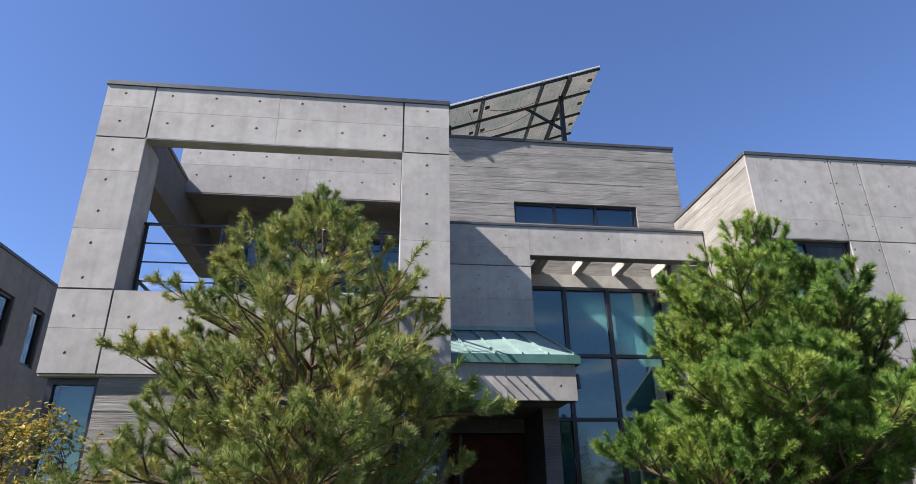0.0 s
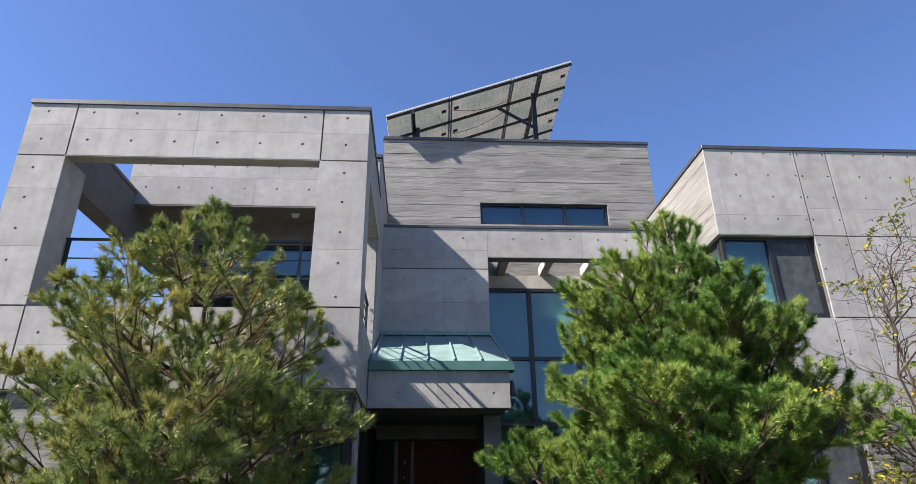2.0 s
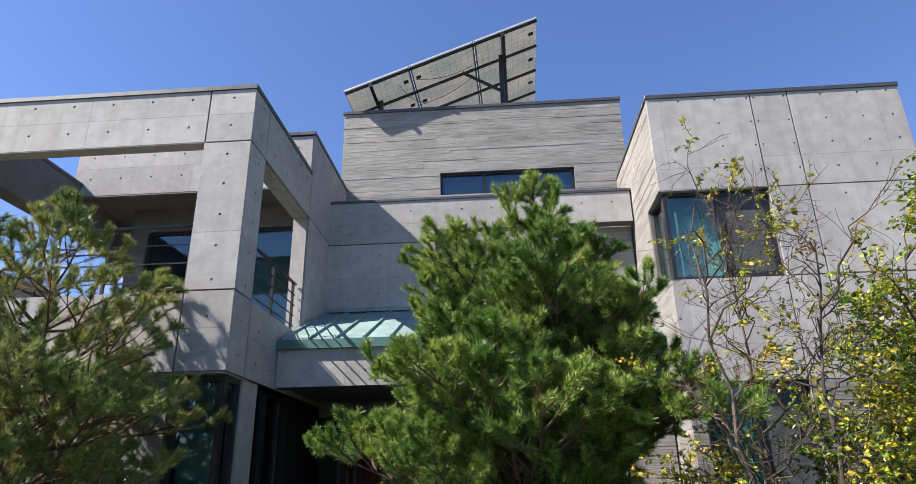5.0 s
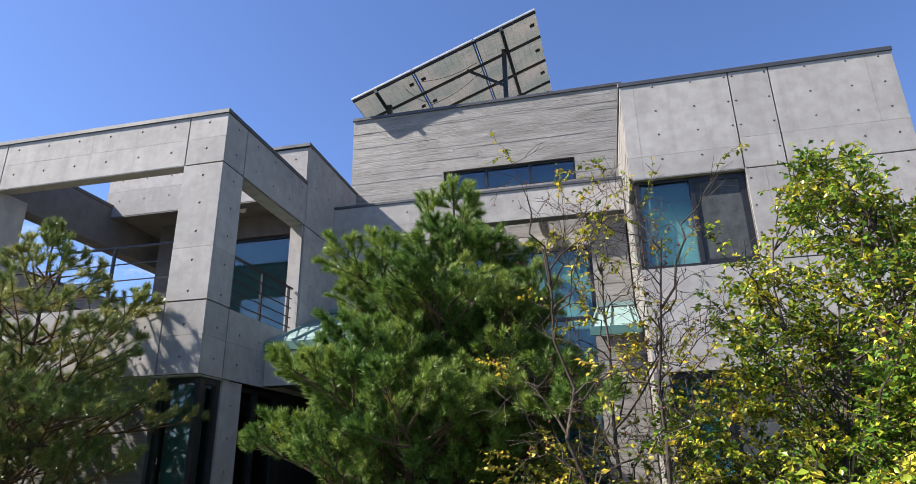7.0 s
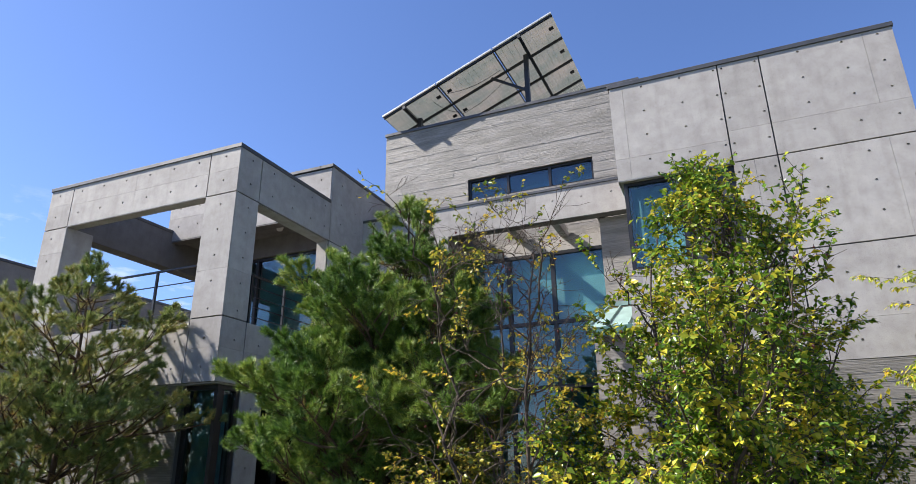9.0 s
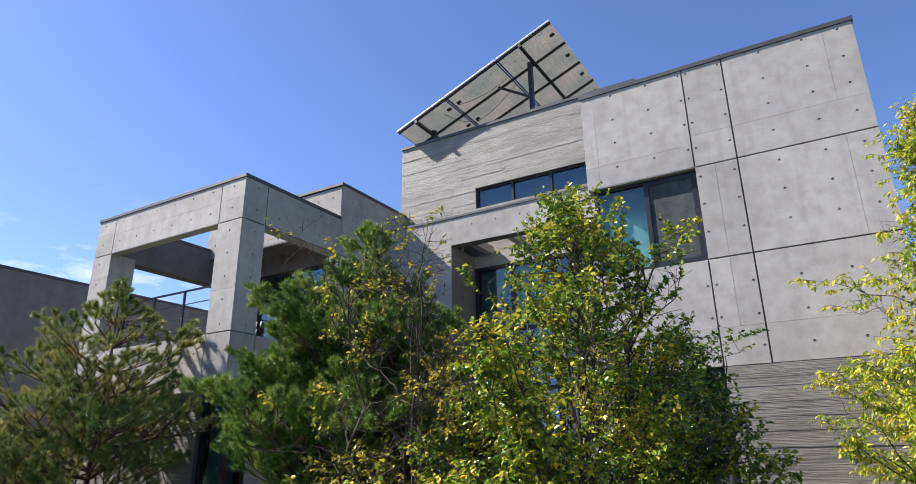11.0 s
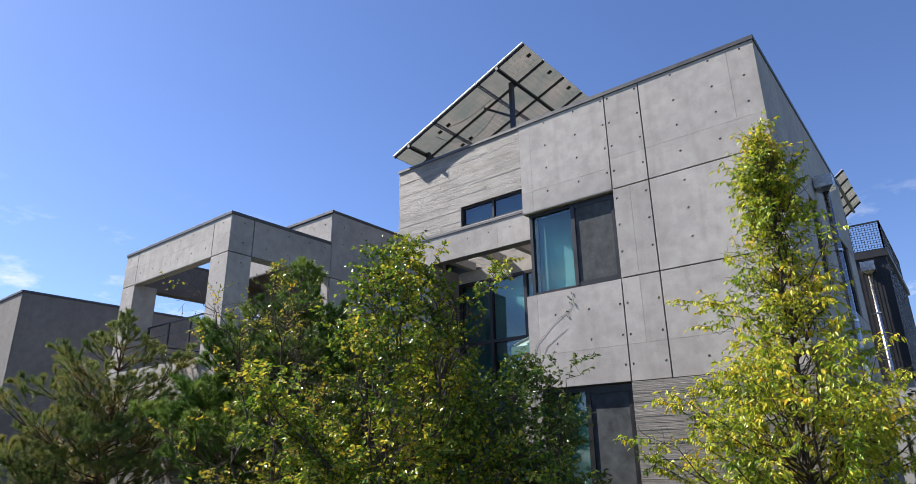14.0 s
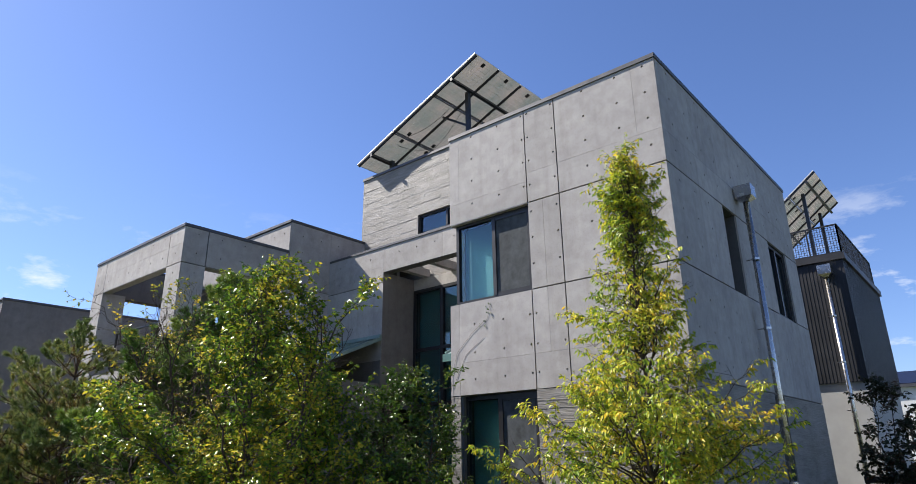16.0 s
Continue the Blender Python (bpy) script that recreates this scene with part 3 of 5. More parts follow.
panel_wall("entrance_wall", house, "y", BY, -1,
           [(FX1, 3.2, 4.4, 5.62), (FX1, 3.2, 5.62, 6.34), (FX1, 3.2, 6.34, 6.75), (FX1, 3.2, 6.75, 7.25)],
           [1.5, 2.1, 2.7], [4.75, 5.3, 5.82, 6.1, 6.55, 7.02], 0.25, (), (6.34,), "smooth concrete wall over the entrance canopy")
panel_wall("slot_beam", house, "y", BY, -1, [(3.2, 5.2, 6.6, 7.25), (5.2, 7.12, 6.6, 7.25)], [3.75, 4.35, 4.95, 5.55, 6.15, 6.75], [7.02], 0.25)
# linings of the slot: stained, with shade mixed into the tone
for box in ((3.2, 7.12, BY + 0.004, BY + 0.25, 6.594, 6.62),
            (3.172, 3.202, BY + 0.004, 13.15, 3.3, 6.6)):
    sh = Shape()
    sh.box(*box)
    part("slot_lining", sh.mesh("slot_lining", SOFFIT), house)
for x in (3.6, 4.55, 5.5, 6.45):
    sh = Shape()
    sh.box(x - 0.08, x + 0.08, 12.18, 13.12, 6.62, 6.82)
    part("rafter", sh.mesh("rafter", CONCRETE), house, "concrete rafter across the light slot")
coping(house, FX1, 7.14, BY - 0.02, 12.2, 7.25, 0.06)
sh = Shape()
sh.box(FX1, 3.17, 12.18, 13.15, 7.0, 7.2)
part("roof_slab", sh.mesh("roof_slab", CONCRETE), house)
window(house, "window", "y", 13.0, -1, 3.22, 6.42, 0.4, 6.3, (4.2, 5.2), (3.4, 4.74), 0.075, GLASS, "tall dark-framed stair window", backs=("blind",))
sh = Shape()
sh.box(3.2, 7.12, 13.03, 13.4, 6.3, 6.6)
part("slot_beam", sh.mesh("slot_beam", CONCRETE), house)

# copper entrance canopy on its concrete beam
canopy = thing("entrance_canopy", (2.1, 10.5, 3.2), "green patinated copper canopy with standing seams", "canopy")
sh = Shape()
CT, CF = (11.92, 4.93), (9.5, 3.9)
sh.add([(1.05, CF[0], CF[1]), (3.26, CF[0], CF[1]), (3.2, CT[0], CT[1]), (1.05, CT[0], CT[1]),
        (1.05, CF[0], CF[1] - 0.03), (3.26, CF[0], CF[1] - 0.03), (3.2, CT[0], CT[1] - 0.05), (1.05, CT[0], CT[1] - 0.05)],
       [(0, 1, 2, 3), (7, 6, 5, 4), (0, 4, 5, 1), (1, 5, 6, 2), (2, 6, 7, 3), (3, 7, 4, 0)])
part("roof_sheet", sh.mesh("roof_sheet", COPPER), canopy)
for i in range(6):
    x = 1.1 + i * 0.42
    sh = Shape()
    sh.beam((x, CF[0], CF[1] + 0.018), (x, CT[0], CT[1] + 0.018), 0.022, 0.045)
    part("seam", sh.mesh("seam", COPPER), canopy)
sh = Shape()
sh.box(1.05, 3.28, 9.46, 9.52, 3.76, 3.9)
sh.box(3.22, 3.28, 9.52, 9.7, 3.76, 3.9)
part("gutter_edge", sh.mesh("gutter_edge", COPPER_DARK), canopy, "dark green copper edge")
sh = Shape()
sh.box(1.05, 3.21, 11.86, 11.925, 4.94, 5.02)
part("flashing", sh.mesh("flashing", COPPER), canopy)
panel_wall("canopy_beam", canopy, "y", 9.52, -1, [(1.05, 2.1, 3.2, 3.76), (2.1, 3.2, 3.2, 3.76)], [1.5, 2.1 + 0.3, 2.95], [3.42], 0.25)
# slab toned dark so that the colour deepens the shade under the canopy
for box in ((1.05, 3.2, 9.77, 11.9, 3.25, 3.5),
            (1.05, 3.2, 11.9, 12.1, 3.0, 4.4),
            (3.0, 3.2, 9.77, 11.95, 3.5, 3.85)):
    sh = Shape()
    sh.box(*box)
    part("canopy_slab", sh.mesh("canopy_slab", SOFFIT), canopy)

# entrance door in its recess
# walls round the door painted with the recess shade
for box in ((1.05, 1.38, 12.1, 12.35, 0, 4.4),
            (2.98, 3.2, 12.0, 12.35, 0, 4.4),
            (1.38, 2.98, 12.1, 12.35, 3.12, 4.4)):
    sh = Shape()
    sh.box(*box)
    part("entrance_back_wall", sh.mesh("entrance_back_wall", STONE), house, "stone wall round the door, darkened for the recess shade")
sh = Shape()
sh.box(1.38, 1.45, 12.1, 12.25, 0.3, 3.1)
sh.box(2.91, 2.98, 12.1, 12.25, 0.3, 3.1)
sh.box(1.45, 2.91, 12.1, 12.25, 3.0, 3.12)
sh.box(1.68, 1.74, 12.1, 12.25, 0.3, 3.0)
door = part("door", sh.mesh("door", FRAME), house, "red-brown wooden front door in a dark frame")
sh = Shape()
sh.box(1.74, 2.91, 12.16, 12.21, 0.3, 3.0)
for k in range(4):
    sh.box(1.84, 2.81, 12.135, 12.16, 0.45 + k * 0.63, 0.95 + k * 0.63)
part("door_leaf", sh.mesh("door_leaf", DOORWOOD), door)
sh = Shape()
sh.box(1.45, 1.68, 12.17, 12.18, 0.3, 3.0)
part("side_leaf", sh.mesh("side_leaf", DOORWOOD), door)
sh = Shape()
sh.tube([(1.57, 12.12, 1.5), (1.57, 12.12, 2.75)], 0.018, 0.018, 8)
part("handle", sh.mesh("handle", STAINLESS), door)
sh = Shape()
sh.box(1.0, 3.2, 9.6, 12.2, 0, 0.3)
part("entrance_step", sh.mesh("entrance_step", CONCRETE), house)

# upper storey, cast against boards
UY, UX0, UX1, UZ = 13.15, 0.9, 7.42, 10.16
board_wall("upper_wall", house, "y", UY, -1, [(UX0, 3.2, 6.6, UZ), (6.24, UX1, 6.6, UZ), (3.2, 6.24, 6.6, 7.92), (3.2, 6.24, 8.48, UZ)], 0.25, 5, "board-marked concrete upper wall with weathered grain", trim=(0.032, 0.032))
board_wall("upper_side_wall", house, "x", UX1, 1, [(13.18, 18.0, 6.6, UZ)], 0.25, 6)
board_wall("upper_side_wall", house, "x", UX0, -1, [(13.18, 18.0, 6.6, UZ)], 0.25, 7)
# blue tint and added blinds stand for the light reflected in these panes
window(house, "window", "y", UY + 0.07, -1, 3.2, 6.24, 7.92, 8.48, (4.2, 5.22), (), 0.05, GLASS_BLUE, "low strip window with three panes tinted for a blue reflection", backs=("blind",))
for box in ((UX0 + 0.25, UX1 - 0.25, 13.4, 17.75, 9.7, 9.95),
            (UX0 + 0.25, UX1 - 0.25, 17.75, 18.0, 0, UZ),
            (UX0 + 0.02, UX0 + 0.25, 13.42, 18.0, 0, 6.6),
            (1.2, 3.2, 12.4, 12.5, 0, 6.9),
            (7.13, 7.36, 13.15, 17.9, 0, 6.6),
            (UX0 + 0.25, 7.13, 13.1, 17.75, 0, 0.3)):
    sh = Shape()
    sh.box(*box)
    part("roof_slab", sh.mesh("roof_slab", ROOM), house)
for a in ((UX0 - 0.03, UX1 + 0.03, UY - 0.03, 13.42), (UX0 - 0.03, UX0 + 0.27, 13.42, 18.0), (UX1 - 0.27, UX1 + 0.03, 13.42, 18.0)):
    coping(house, *a, UZ, 0.08)

# right-hand block
RY, RX0, RX1, RZ = 9.95, 7.15, 11.4, 8.08
RB = (6.3, 4.77, 3.16)
panel_wall("front_wall", house, "y", RY, -1,
           [(RX0, 7.38, 6.7, RZ), (7.38, 8.92, 6.7, RZ), (RX0, 7.38, 6.3, 6.7), (7.38, 8.92, 6.3, 6.7), (8.92, 9.55, 6.85, RZ), (8.92, 9.55, 6.3, 6.85), (9.55, 11.0, 6.85, RZ), (11.0, RX1, 6.85, RZ),
            (9.55, RX1, 6.3, 6.85), (8.92, 9.22, 4.77, 6.3), (9.22, 9.55, 4.77, 6.3), (9.55, 11.0, 4.77, 6.3), (11.0, RX1, 4.77, 6.3),
            (RX0, 7.36, 3.16, 4.77), (7.36, 8.92, 3.72, 4.77), (7.36, 8.92, 3.16, 3.72), (8.92, 9.22, 3.72, 4.77), (9.22, 9.55, 3.72, 4.77), (8.92, 9.55, 3.16, 3.72), (9.55, RX1, 3.72, 4.77), (9.55, RX1, 3.16, 3.72)],
           [7.7, 8.32, 8.86, 8.985, 9.49, 10.11, 10.72, 11.2], [3.42, 3.87, 4.36, 4.72, 5.2, 5.66, 6.12, 6.62, 7.08, 7.53, 8.0], 0.25, (8.92, 9.55), RB, "smooth concrete front with joints and tie holes", trim=(0.032, 0.032))
board_wall("base_wall", house, "y", RY, -1, [(8.92, RX1, 0, 3.16), (RX0, 7.36, 0, 3.16)], 0.25, 11, "board-marked concrete base", trim=(0.032, 0.032), strip=BASE_BOARD_MESH, row=0.1)
for box in ((RX0 + 0.03, 8.92, RY + 0.004, RY + 0.25, 6.294, 6.32),
            (8.925, 8.95, RY + 0.004, RY + 0.25, 4.77, 6.3),
            (RX0 + 0.002, RX0 + 0.25, RY + 0.25, 10.9, 6.294, 6.32)):
    sh = Shape()
    sh.box(*box)
    part("reveal", sh.mesh("reveal", CONCRETE), house)
window(house, "window", "y", RY + 0.1, -1, 7.22, 8.925, 4.77, 6.3, (8.1,), (), 0.06, GLASS, "corner window with one screened leaf", backs=("blind", "screen"))
window(house, "window", "x", RX0 + 0.08, -1, 10.18, 10.85, 4.77, 6.3, (), (), 0.06, GLASS, "side of the corner window", backs=("blind",))
window(house, "window", "y", RY + 0.1, -1, 7.36, 8.92, 0.5, 3.155, (8.13,), (), 0.07, GLASS, "tall lower window with one screened leaf", backs=("blind", "screen"))
board_wall("left_side_wall", house, "x", RX0, -1, [(RY + 0.03, 10.85, 6.3, RZ), (10.85, 13.15, 3.16, RZ), (RY + 0.03, 10.85, 3.16, 4.77), (RY + 0.03, 13.15, 0, 3.16)], 0.25, 12, "board-marked concrete side wall")
RT = [10.4, 11.0, 11.6, 12.2, 13.1, 13.7, 14.3, 14.9, 15.5, 16.1, 16.7]
panel_wall("right_side_wall", house, "x", RX1, 1,
           [(RY + 0.03, 11.25, 6.85, RZ), (11.25, 12.3, 6.85, RZ), (12.3, 13.5, 6.85, RZ), (13.5, 15.0, 6.85, RZ), (15.0, 17.2, 6.85, RZ),
            (RY + 0.03, 11.25, 6.3, 6.85), (11.25, 12.3, 6.3, 6.85), (12.3, 13.5, 6.3, 6.85), (13.5, 15.0, 6.3, 6.85), (15.0, 17.2, 6.3, 6.85),
            (RY + 0.03, 11.25, 4.77, 6.3), (11.25, 12.3, 4.77, 6.3), (13.0, 14.0, 4.77, 6.3), (14.0, 14.95, 4.77, 6.3), (16.25, 17.2, 4.77, 6.3),
            (RY + 0.03, 11.25, 3.16, 4.77), (11.25, 12.3, 3.16, 4.77), (12.3, 13.5, 3.16, 4.77), (13.5, 15.0, 3.16, 4.77), (15.0, 17.2, 3.16, 4.77)],
           RT, [3.42, 3.87, 4.36, 5.2, 5.66, 6.12, 6.62, 7.08, 7.53, 8.0], 0.25, (), (6.3, 4.77, 3.16), "concrete side wall with tie holes and two windows")
panel_wall("side_base_wall", house, "x", RX1, 1, [(RY + 0.03, 11.8, 0, 3.16), (11.8, 13.6, 0, 3.16), (14.2, 15.7, 0, 3.16), (15.7, 17.2, 0, 3.16)], [], [], 0.25, (), (3.16,), "plain weathered concrete base", BASE_BOARD)
window(house, "window", "x", RX1 - 0.2, 1, 12.3, 13.0, 4.77, 6.3, (), (), 0.06, GLASS_DARK, "narrow side window set deep")
window(house, "window", "x", RX1 - 0.06, 1, 14.95, 16.25, 4.77, 6.3, (15.6,), (), 0.06, GLASS, "side window with two panes")
window(house, "window", "x", RX1 - 0.2, 1, 13.6, 14.2, 0.2, 3.16, (), (), 0.06, GLASS_DARK, "narrow door-high side window")
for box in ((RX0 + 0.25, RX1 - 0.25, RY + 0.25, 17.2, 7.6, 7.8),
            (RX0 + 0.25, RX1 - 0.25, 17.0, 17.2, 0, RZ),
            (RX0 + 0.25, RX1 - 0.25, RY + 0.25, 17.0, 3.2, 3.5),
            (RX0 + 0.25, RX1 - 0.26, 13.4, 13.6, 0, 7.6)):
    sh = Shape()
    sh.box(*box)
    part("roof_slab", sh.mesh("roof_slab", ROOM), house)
for a in ((RX0 - 0.02, RX1 + 0.02, RY - 0.02, RY + 0.28), (RX0 - 0.02, RX0 + 0.28, RY + 0.28, 13.12), (RX1 - 0.28, RX1 + 0.02, RY + 0.28, 17.2)):
    coping(house, *a, RZ, 0.08)

# board-marked pier and low wall with a copper lean-to beside the stair window
board_wall("pier", house, "y", 12.2, -1, [(6.42, 7.12, 0, 6.59)], 0.75, 31, "board-marked concrete pier")
board_wall("low_wall", house, "y", 10.92, -1, [(6.36, 7.12, 0, 3.95)], 0.2, 32, "board-marked concrete low wall")
lean = thing("copper_lean_to", (6.75, 11.4, 3.95), "small green copper lean-to roof with standing seams", "canopy")
sh = Shape()
sh.add([(6.28, 10.75, 4.08), (7.115, 10.75, 4.08), (7.115, 12.17, 4.72), (6.42, 12.17, 4.72), (6.28, 10.75, 4.05), (7.115, 10.75, 4.05), (7.115, 12.17, 4.66), (6.42, 12.17, 4.66)],
       [(0, 1, 2, 3), (7, 6, 5, 4), (0, 4, 5, 1), (1, 5, 6, 2), (2, 6, 7, 3), (3, 7, 4, 0)])
part("roof_sheet", sh.mesh("roof_sheet", COPPER), lean)
for x0, x1 in ((6.3, 6.44), (6.62, 6.68), (6.98, 6.99)):
    sh = Shape()
    sh.beam((x0, 10.75, 4.1), (x1, 12.17, 4.74), 0.022, 0.045)
    part("seam", sh.mesh("seam", COPPER), lean)
sh = Shape()
sh.box(6.27, 7.115, 10.71, 10.76, 3.93, 4.075)
part("gutter_edge", sh.mesh("gutter_edge", COPPER_DARK), lean)
sh = Shape()
sh.box(6.42, 7.115, 12.12, 12.17, 4.74, 4.82)
part("flashing", sh.mesh("flashing", COPPER), lean)

# ---- railings ----


def railing(a, b, posts, z0, z1, label):
    a, b = Vector(a), Vector(b)
    r = thing("railing", ((a + b) / 2)[:2] + (z0,), label, "railing", "balcony railings")
    for p in posts:
        q = a.lerp(b, p)
        sh = Shape()
        sh.box(q.x - 0.02, q.x + 0.02, q.y - 0.02, q.y + 0.02, z0, z1)
        part("post", sh.mesh("post", STEEL), r)
    for k in range(5):
        z = z1 + 0.012 if k == 4 else z0 + (z1 - z0) * (0.18 + 0.205 * k)
        sh = Shape()
        w = 0.05 if k == 4 else 0.016
        sh.beam((a.x, a.y, z), (b.x, b.y, z), w, 0.028 if k == 4 else 0.016)
        part("handrail" if k == 4 else "bar", sh.mesh("bar", STEEL), r)
    return r


railing((-3.13, 8.3, 0), (0.36, 8.3, 0), (0.01, 0.3, 0.585, 0.93), 4.0, 5.335, "dark steel balcony railing with horizontal bars")
railing((0.9, 8.38, 0), (0.9, 10.55, 0), (0.08, 0.5, 0.94), 4.22, 5.1, "dark steel side railing with horizontal bars")
railing((-3.62, 8.4, 0), (-3.62, 13.3, 0), (0.03, 0.27, 0.5, 0.75, 0.98), 4.22, 5.0, "dark steel side railing with horizontal bars")

# white wire chairs on the balcony


def wire_chair(x, y, z):
    c = thing("wire_chair", (x, y, z), "white wire garden chair on the balcony", "chair", "balcony chairs")
    sh = Shape()
    for k in range(9):
        u = -0.24 + 0.06 * k
        sh.tube([(x + u, y - 0.22, z + 0.42), (x + u * 0.95, y + 0.1, z + 0.38), (x + u * 0.9, y + 0.26, z + 0.45), (x + u * 0.8, y + 0.36, z + 0.72)], 0.006, 0.006, 5)
    part("seat", sh.mesh("seat", WHITE), c)
    sh = Shape()
    sh.tube([(x - 0.26, y - 0.24, z + 0.42), (x - 0.27, y + 0.24, z + 0.44), (x - 0.2, y + 0.37, z + 0.74), (x + 0.2, y + 0.37, z + 0.74), (x + 0.27, y + 0.24, z + 0.44), (x + 0.26, y - 0.24, z + 0.42), (x - 0.26, y - 0.24, z + 0.42)], 0.011, 0.011, 6)
    part("rim", sh.mesh("rim", WHITE), c)
    for sx in (-1, 1):
        for sy in (-1, 1):
            sh = Shape()
            sh.tube([(x + sx * 0.2, y + sy * 0.18, z + 0.4), (x + sx * 0.25, y + sy * 0.24, z)], 0.011, 0.011, 6)
            part("leg", sh.mesh("leg", WHITE), c)


wire_chair(0.08, 8.8, 3.95)
wire_chair(-0.48, 8.75, 3.95)

# ---- solar array on the upper roof ----


def solar_array(name, corner, du, dv, nu, nv, posts, label):
    """Modules nu along du (uphill) and nv along dv, seen from below: cells in a pale sheet, frames, rails and posts."""
    o, du, dv = Vector(corner), Vector(du), Vector(dv)
    n = du.cross(dv).normalized()
    if n.z < 0:
        n = -n
    a = thing(name, (posts[0][0], posts[0][1], posts[0][2]), label, "solar panel", "solar arrays")
    lu, lv = du.length, dv.length
    eu, ev = du / lu, dv / lv
    for i in range(nu):
        for j in range(nv):
            p = o + du * i + dv * j
            sh = Shape()
            g = 0.012
            q = [p + eu * g + ev * g, p + eu * (lu - g) + ev * g, p + eu * (lu - g) + ev * (lv - g), p + eu * g + ev * (lv - g)]
            sh.add([v for v in q] + [v + n * 0.035 for v in q], [(0, 1, 5, 4), (1, 2, 6, 5), (2, 3, 7, 6), (3, 0, 4, 7)], 1)
            sh.add([v + n * 0.012 for v in q], [(0, 1, 2, 3)], 0)
            m = part("module", sh.mesh("module", CELL, ALU), a)
            sh = Shape()
            uu = [0.03] + [0.03 + k * (lu - 0.06) / 10 + s for k in range(1, 10) for s in (-0.004, 0.004)] + [lu - 0.03]
            vv = [0.03] + [0.03 + k * (lv - 0.06) / 6 + s for k in range(1, 6) for s in (-0.004, 0.004)] + [lv - 0.03]
            grid = [p + eu * s + ev * r + n * 0.009 for s in uu for r in vv]
            nv_ = len(vv)
            sh.add(grid, [(k * nv_ + l, (k + 1) * nv_ + l, (k + 1) * nv_ + l + 1, k * nv_ + l + 1) for k in range(len(uu) - 1) for l in range(nv_ - 1) if k % 2 or l % 2])
            part("cell_grid", sh.mesh("cell_grid", CELL_LINE), m)
            sh = Shape()
            jb = p + eu * (lu * (0.9 if i % 2 == 0 else 0.1)) + ev * (lv * 0.5)
            sh.beam(jb - eu * 0.06 - n * 0.012, jb + eu * 0.06 - n * 0.012, 0.09, 0.03, n)
            part("junction_box", sh.mesh("junction_box", FRAME), m)
    for j in range(nv + 1):
        sh = Shape()
        s = o + dv * (0.07 if j == 0 else nv - 0.07 if j == nv else j) - n * 0.03
        sh.beam(s + eu * 0.02, s + du * nu - eu * 0.02, 0.045, 0.06, n)
        part("rail", sh.mesh("rail", STEEL), a)
    for i in range(1, nu):
        for k in (-0.028, 0.028):
            sh = Shape()
            s = o + du * i + eu * k - n * 0.02
            sh.beam(s, s + dv * nv, 0.032, 0.05, n)
            part("purlin", sh.mesh("purlin", GREYSTEEL), a, "grey steel purlin under the module joint")
    for f in (0.13, 0.81):
        sh = Shape()
        s = o + du * nu * f - n * 0.11
        sh.beam(s, s + dv * nv, 0.08, 0.1, n)
        part("cross_beam", sh.mesh("cross_beam", STEEL), a)
    for x, y, z0, z1 in posts:
        sh = Shape()
        sh.beam((x, y, z0), (x, y, z1), 0.11, 0.11, (0, 1, 0))
        part("post", sh.mesh("post", STEEL), a)
    return a


arr = solar_array("solar_array", (0.93, 12.8, 10.59), (1.566, -0.01, 0.597), (0.03, 1.02, -0.012), 3, 4,
                  [(4.72, 13.55, 9.95, 11.9), (4.72, 16.2, 9.95, 11.9), (1.7, 13.55, 9.95, 10.75), (1.7, 16.2, 9.95, 10.75)], "tilted solar array on steel posts, seen from below")
sh = Shape()
sh.beam((4.72, 13.55, 10.85), (3.75, 13.6, 11.5), 0.06, 0.06)
part("brace", sh.mesh("brace", STEEL), arr)
for k, (p, q) in enumerate((((2.6, 13.3), (4.0, 13.6)), ((2.6, 14.4), (4.1, 14.0)), ((2.2, 13.3), (2.7, 14.4)))):
    sh = Shape()
    pts = []
    for i in range(9):
        s = i / 8
        x, y = p[0] + (q[0] - p[0]) * s, p[1] + (q[1] - p[1]) * s
        pts.append((x, y, 10.59 + (x - 0.93) * 0.3775 - 0.06 - 0.12 * math.sin(math.pi * s)))
    sh.tube(pts, 0.007, 0.007, 5)
    part("cable", sh.mesh("cable", FRAME), arr)

